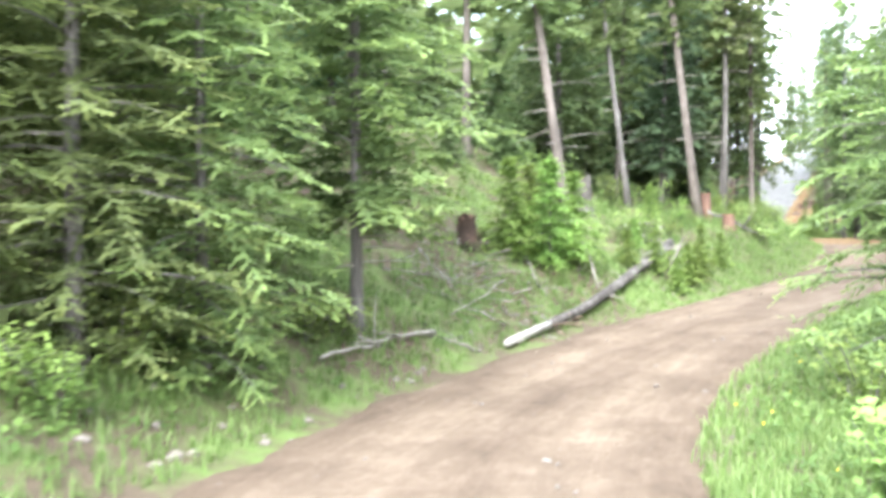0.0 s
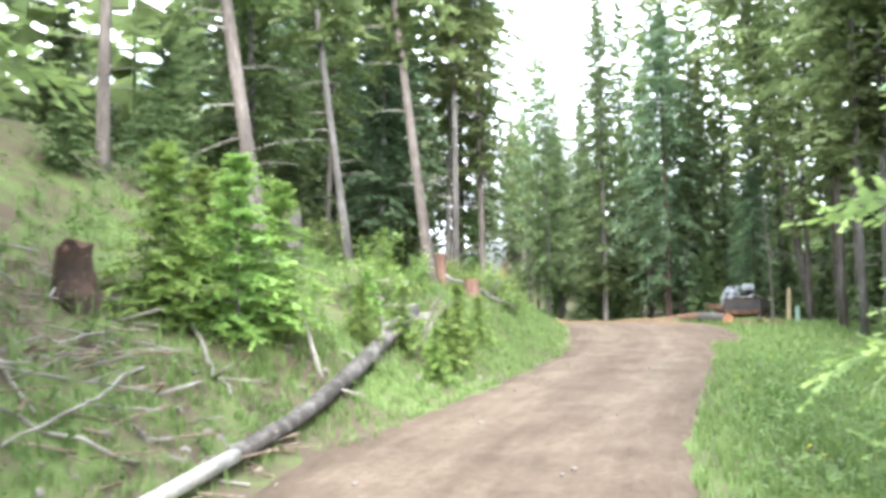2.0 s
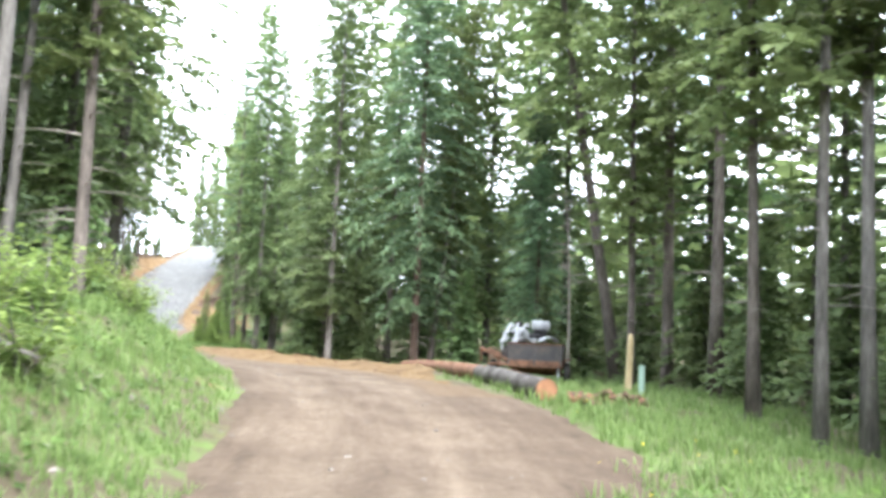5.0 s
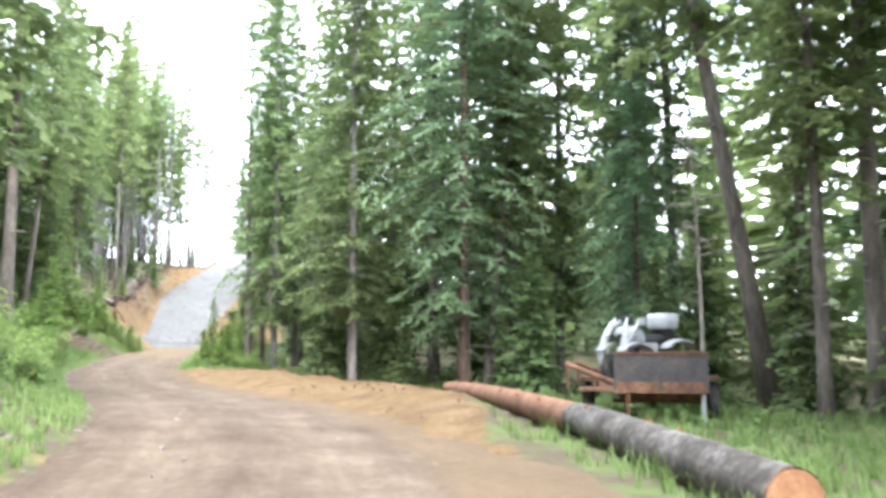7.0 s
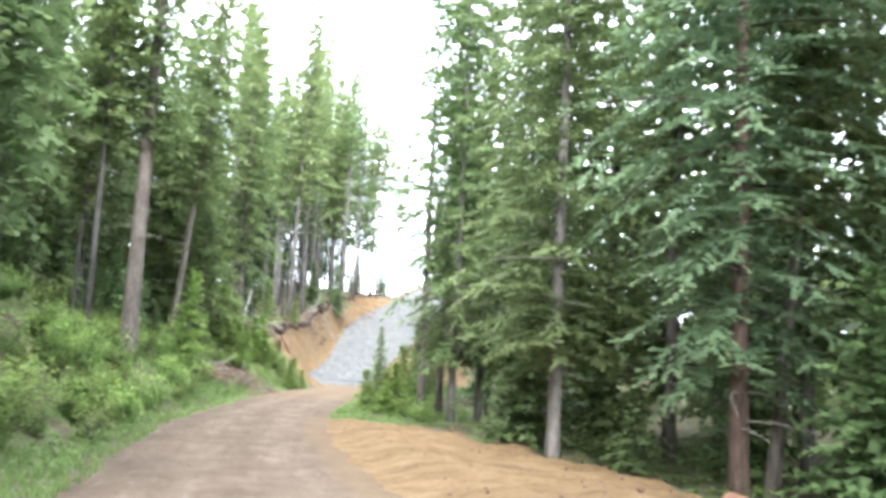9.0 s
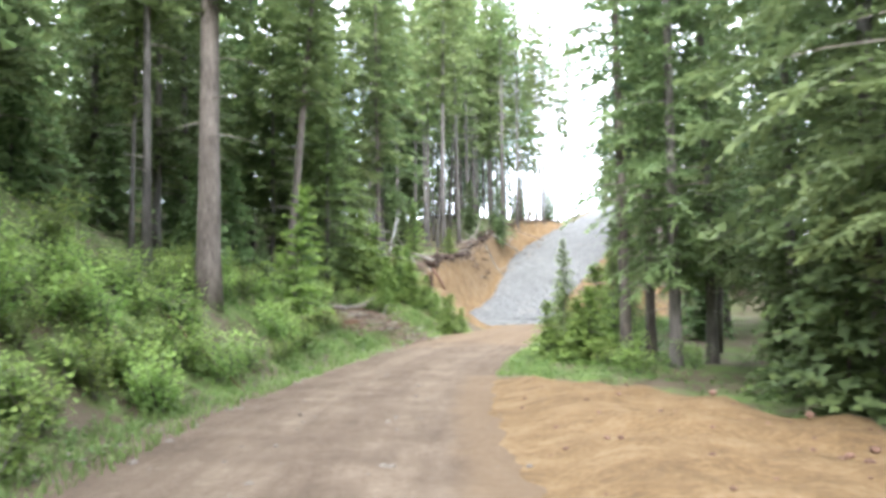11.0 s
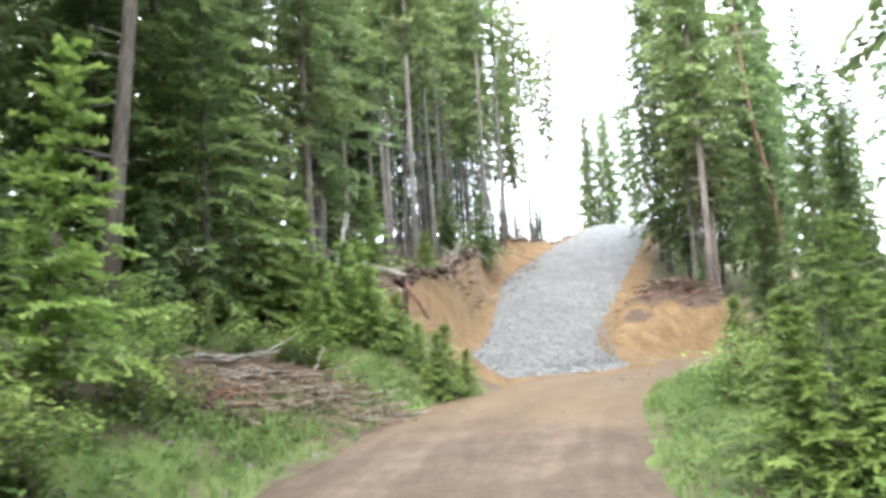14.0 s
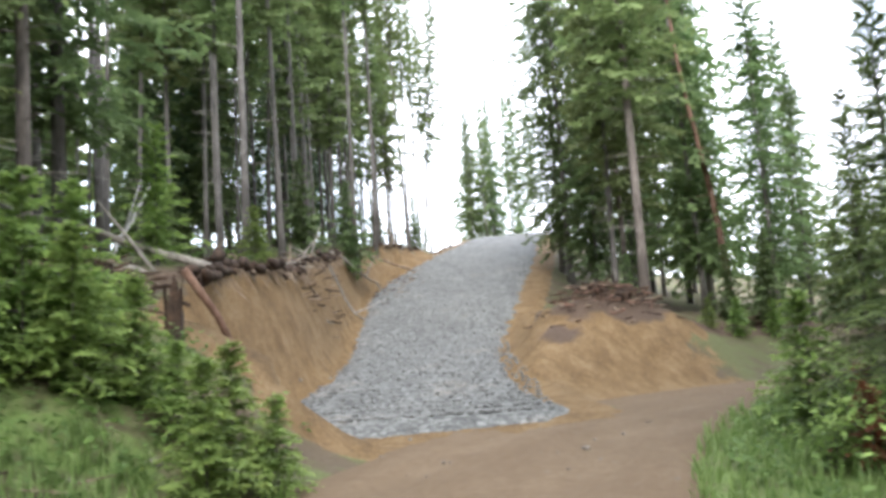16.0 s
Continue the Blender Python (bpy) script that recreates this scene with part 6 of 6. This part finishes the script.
def trailer():
    ob = thing("utility_trailer", "rusty box trailer with dark steel sides", "trailer")
    x, y = 27.52, 48.06
    ob.matrix_basis = Matrix.Translation((x, y, ground_z(x, y) - 0.04)) @ Matrix.Rotation(radians(-42), 4, "Z") @ Matrix.Diagonal((0.9, 1, 0.95, 1))
    # x across, y away from the road
    part("floor", box_bm(2.3, 3.0, 0.06, (-0.33, 0.3, 0.62), 0.01), RUST, ob)
    for nm, sx, sy, px, py in (("front_panel", 1.66, 0.05, 0, -1.2), ("back_panel", 1.66, 0.05, 0, 1.8), ("side_panel", 0.05, 2.95, 0.81, 0.3)):
        p = part(nm, box_bm(sx, sy, 0.62, (px, py, 0.93), 0.008), STEEL_DARK, ob)
        part("top_rail", box_bm(sx + 0.04, sy + 0.05, 0.05, (px, py, 1.25), 0.01), RUST, p, "rusty top rail")
        part("lower_rail", box_bm(sx + 0.03, sy + 0.03, 0.20, (px, py, 0.66), 0.01), RUST, p, "rusty sill")
    for px in (-0.82, 0.0, 0.82):
        part("upright", box_bm(0.05, 0.03, 0.62, (px, -1.235, 0.93), 0.006), STEEL_DARK, ob)
    part("axle", mesh_of("axle", *tube([(-0.95, 0.2, 0.36), (0.95, 0.2, 0.36)], (0.04, 0.04), 10)), RUST, ob)
    for px, py in ((-1.38, -0.35), (0.98, 0.2)):
        wheel(ob, (px, py, 0.36), 0.36, 0.2, 0)
        part("mudguard", box_bm(0.28, 0.8, 0.05, (px, py, 0.8), 0.02), RUST, ob, "orange rusty mudguard")
        part("mudguard_skirt", box_bm(0.05, 0.5, 0.34, (px + 0.18 * (1 if px < 0 else -1), py - 0.1, 0.62), 0.02), RUST, ob, "orange rusty skirt")
    for py in (-0.75, 0.9):
        part("leaf_spring", box_bm(1.5, 0.06, 0.2, (0, py, 0.5), 0.02), RUST, ob)
    # open end: sloping side rails past the box
    for side in (-1.15, 0.9):
        V, F = tube([(-0.84, side, 0.74), (-1.3, side + 0.1, 0.9), (-1.75, side + 0.2, 1.06)], (0.05, 0.05, 0.05), 8)
        part("side_rail", mesh_of("side_rail", V, F), RUST, ob, "rusty sloping side rail")
        V, F = tube([(-1.72, side + 0.2, 0.66), (-1.72, side + 0.2, 1.04)], (0.035, 0.035), 8)
        part("stake", mesh_of("stake", V, F), RUST, ob)
    for px in (-0.6, 0.75):
        V, F = tube([(px, -1.15, -0.02), (px, -1.15, 0.58)], (0.04, 0.04), 8)
        part("prop_leg", mesh_of("prop_leg", V, F), WHITE_PLASTIC if px > 0 else RUST, ob)
    return ob


trailer()


def lofted(rings, smooth=True, name="shell"):
    """A closed shell through rings of points with equal counts."""
    R = np.asarray(rings, float)
    n, k = R.shape[:2]
    V = np.concatenate([R.reshape(-1, 3), R[0].mean(0)[None], R[-1].mean(0)[None]])
    F = []
    for i in range(n - 1):
        for j in range(k):
            a, b = i * k + j, i * k + (j + 1) % k
            F += [(a, b, b + k), (a, b + k, a + k)]
    for j in range(k):
        F += [(n * k, (j + 1) % k, j), (n * k + 1, (n - 1) * k + j, (n - 1) * k + (j + 1) % k)]
    return mesh_of(name, V, np.array(F), None, smooth)


def oval(cx, cy, cz, rx, rz, k=12, power=0.7):
    a = np.arange(k) * math.tau / k
    c, s = np.cos(a), np.sin(a)
    return np.stack([cx + rx * np.sign(c) * abs(c) ** power, np.full(k, cy), cz + rz * np.sign(s) * abs(s) ** power], 1)


def quad_bike():
    ob = thing("quad_bike", "white and black quad bike standing in the trailer", "quad bike")
    x, y = 27.52, 48.06
    ob.matrix_basis = Matrix.Translation((x, y, ground_z(x, y) + 0.56)) @ Matrix.Rotation(radians(-42), 4, "Z") @ Matrix.Translation((-0.26, 0.2, 0)) @ Matrix.Rotation(radians(128), 4, "Z") @ Matrix.Diagonal((0.8, 0.76, 0.95, 1))
    # y is ahead; the bike faces the trailer's open end
    for px in (-0.42, 0.42):
        for py, r in ((-0.62, 0.3), (0.62, 0.3)):
            wheel(ob, (px, py, r), r, 0.22, 0, "wheel", BLACK_PLASTIC)
    part("chassis", box_bm(0.4, 1.5, 0.22, (0, 0, 0.42), 0.05), BLACK_PLASTIC, ob, "black frame and engine")
    part("engine", box_bm(0.46, 0.5, 0.34, (0, 0.0, 0.55), 0.06), STEEL_DARK, ob)
    seat = lofted([oval(0, yy, zz, rx, rz) for yy, zz, rx, rz in ((-0.72, 0.88, 0.12, 0.05), (-0.6, 0.9, 0.19, 0.09), (-0.2, 0.88, 0.2, 0.1), (0.1, 0.87, 0.15, 0.08), (0.2, 0.87, 0.08, 0.05))])
    part("seat", seat, BLACK_PLASTIC, ob, "black padded seat")
    tank = lofted([oval(0, yy, zz, rx, rz) for yy, zz, rx, rz in ((0.08, 0.86, 0.12, 0.08), (0.2, 0.92, 0.2, 0.14), (0.42, 0.98, 0.24, 0.16), (0.62, 1.0, 0.22, 0.12), (0.8, 0.98, 0.14, 0.06))])
    part("body_cowl", tank, WHITE_PLASTIC, ob, "white plastic cowl")
    for s in (-1, 1):
        for yy, ln, nm in ((0.62, 0.42, "front_fender"), (-0.62, 0.42, "rear_fender")):
            rings = []
            for t in np.linspace(-1, 1, 7):
                zz = 0.66 + 0.14 * (1 - t * t) + (0.06 if nm == "rear_fender" else 0)
                rings.append(oval(s * 0.4, yy + t * ln, zz, 0.17, 0.022, 10, 0.6))
            part(nm, lofted(rings), WHITE_PLASTIC, ob, "white plastic fender")
        part("side_panel", box_bm(0.04, 0.5, 0.26, (s * 0.25, 0.1, 0.68), 0.015, Matrix.Rotation(radians(s * 14), 4, "Y")), WHITE_PLASTIC, ob, "white side panel")
        V, F = tube([(s * 0.06, 0.42, 1.1), (s * 0.22, 0.36, 1.2), (s * 0.4, 0.26, 1.2)], (0.016, 0.016, 0.02), 8)
        part("handlebar", mesh_of("handlebar", V, F), BLACK_PLASTIC, ob)
        part("hand_guard", box_bm(0.2, 0.03, 0.13, (s * 0.36, 0.37, 1.2), 0.02, Matrix.Rotation(radians(s * -20), 4, "Z")), WHITE_PLASTIC, ob, "white guard shield")
        part("headlight", box_bm(0.12, 0.06, 0.07, (s * 0.13, 0.83, 0.93), 0.02), BLACK_PLASTIC, ob)
    part("windscreen", box_bm(0.42, 0.04, 0.2, (0, 0.5, 1.22), 0.02, Matrix.Rotation(radians(-35), 4, "X")), STEEL_DARK, ob, "dark instrument cowl")
    for s in (-1, 1):
        V, F = tube([(s * 0.3, 0.85, 0.62), (s * 0.44, 0.8, 0.85), (s * 0.46, 0.6, 1.1), (s * 0.32, 0.42, 1.24)], (0.03, 0.05, 0.045, 0.025), 8)
        part("leg_shield", mesh_of("leg_shield", V, F, None, True), WHITE_PLASTIC, ob, "white curved bodywork")
    for py, ln in ((0.72, 0.36), (-0.82, 0.4)):
        for k in range(5):
            V, F = tube([(-0.38, py - ln / 2 + ln * k / 4, 0.92), (0.38, py - ln / 2 + ln * k / 4, 0.92)], (0.012, 0.012), 6)
            part("rack_bar", mesh_of("rack_bar", V, F), BLACK_PLASTIC, ob)
    case = lofted([oval(0, yy, zz, rx, rz, 16, 0.3) for yy, zz, rx, rz in ((-0.76, 1.2, 0.26, 0.12), (-0.74, 1.22, 0.3, 0.15), (-0.28, 1.22, 0.28, 0.15), (-0.25, 1.18, 0.22, 0.1))])
    part("cargo_case", case, WHITE_PLASTIC, ob, "white rear cargo case")
    part("case_strut", box_bm(0.4, 0.36, 0.2, (0, -0.52, 0.98), 0.03), BLACK_PLASTIC, ob, "black rear carrier")
    # tall white nose fairings
    for s in (-1, 1):
        nose = lofted([oval(s * xx, yy, zz, rx, rz, 10, 0.7) for xx, yy, zz, rx, rz in ((0.36, 1.02, 0.42, 0.05, 0.05), (0.4, 1.0, 0.6, 0.09, 0.09), (0.38, 0.9, 0.85, 0.1, 0.1), (0.3, 0.78, 1.1, 0.08, 0.08), (0.22, 0.68, 1.24, 0.04, 0.04))])
        part("nose_fairing", nose, WHITE_PLASTIC, ob, "white upright nose fairing")


quad_bike()


# ---- stones ----
def stone_shape(seed, k=7):
    rng = np.random.RandomState(seed)
    bm = bmesh.new()
    bmesh.ops.create_icosphere(bm, subdivisions=1, radius=1)
    V = np.array([v.co for v in bm.verts]) * rng.uniform(0.65, 1.2, (len(bm.verts), 1)) * (1, 0.8, 0.6)
    F = np.array([[v.index for v in f.verts] for f in bm.faces])
    bm.free()
    return V, F


def scatter_stones(name, x, y, z, size, material, label, seed):
    rng = np.random.RandomState(seed)
    shapes = [stone_shape(200 + k) for k in range(6)]
    bits = []
    for a, b, c, s in zip(x, y, z, size):
        V, F = shapes[rng.randint(6)]
        t = rng.uniform(0, math.tau)
        m = np.array([[math.cos(t), -math.sin(t), 0], [math.sin(t), math.cos(t), 0], [0, 0, 1]])
        bits.append((V @ m.T * s + (a, b, c), F))
    V, F = joined(bits)
    tagged(part(name, mesh_of(name, V, F), material), label, "stones", kind="stuff")


def build_stones():
    rng = np.random.RandomState(12)
    # crushed rock on the lower ramp
    line = RAMP_LINE[(RAMP_LINE[:, 1] > 98.0) & (RAMP_LINE[:, 1] < 122)]
    k = (rng.uniform(0, 1, 2600) ** 1.6 * (len(line) - 2)).astype(int) + 1
    a = line[np.minimum(k + 1, len(line) - 1), :2] - line[k - 1, :2]
    a /= np.linalg.norm(a, axis=1)[:, None]
    d, s = rng.uniform(-2.2, 2.3, len(k)), rng.uniform(-0.3, 0.3, len(k))
    scatter_stones("gravel_stones", line[k, 0] + a[:, 1] * d + a[:, 0] * s, line[k, 1] - a[:, 0] * d + a[:, 1] * s, line[k, 2] - 0.01 + 0.11 * ease((line[k, 1] - 97.2) / 1.5), rng.uniform(0.025, 0.06, len(k)), STONE, "grey crushed stones on the ramp", 1)
    # pale stones along the dirt road
    x, y = beside_road(rng, 700, -2.2, 2.3, 0, 98)
    z, *_ = along(ROAD_LINE, x, y)
    scatter_stones("road_stones", x, y, z + 0.005, rng.uniform(0.01, 0.035, len(x)) * rng.choice([1, 1, 1, 1.8], len(x)), PALE_STONE, "small pale stones pressed into the road", 2)
    x, y = beside_road(rng, 260, -3.3, -2.0, 0, 96)
    z, _ = ground_height(x, y)
    scatter_stones("verge_stones", x, y, z + 0.01, rng.uniform(0.03, 0.09, len(x)), PALE_STONE, "pale stones and clods at the foot of the bank", 3)
    x, y = beside_road(rng, 160, 2.4, 7.5, 44, 74)
    z, _ = ground_height(x, y)
    scatter_stones("earth_clods", x, y, z + 0.01, rng.uniform(0.02, 0.05, len(x)), BARK_RED, "orange clods on the sandy shoulder", 4)
    x, y = beside_road(rng, 45, 5.4, 8.8, 58, 72)
    z, _ = ground_height(x, y)
    scatter_stones("edge_clods", x, y, z + 0.02, rng.uniform(0.03, 0.08, len(x)), BARK_RED, "brown clods along the edge of the pushed-out sand", 5)


build_stones()
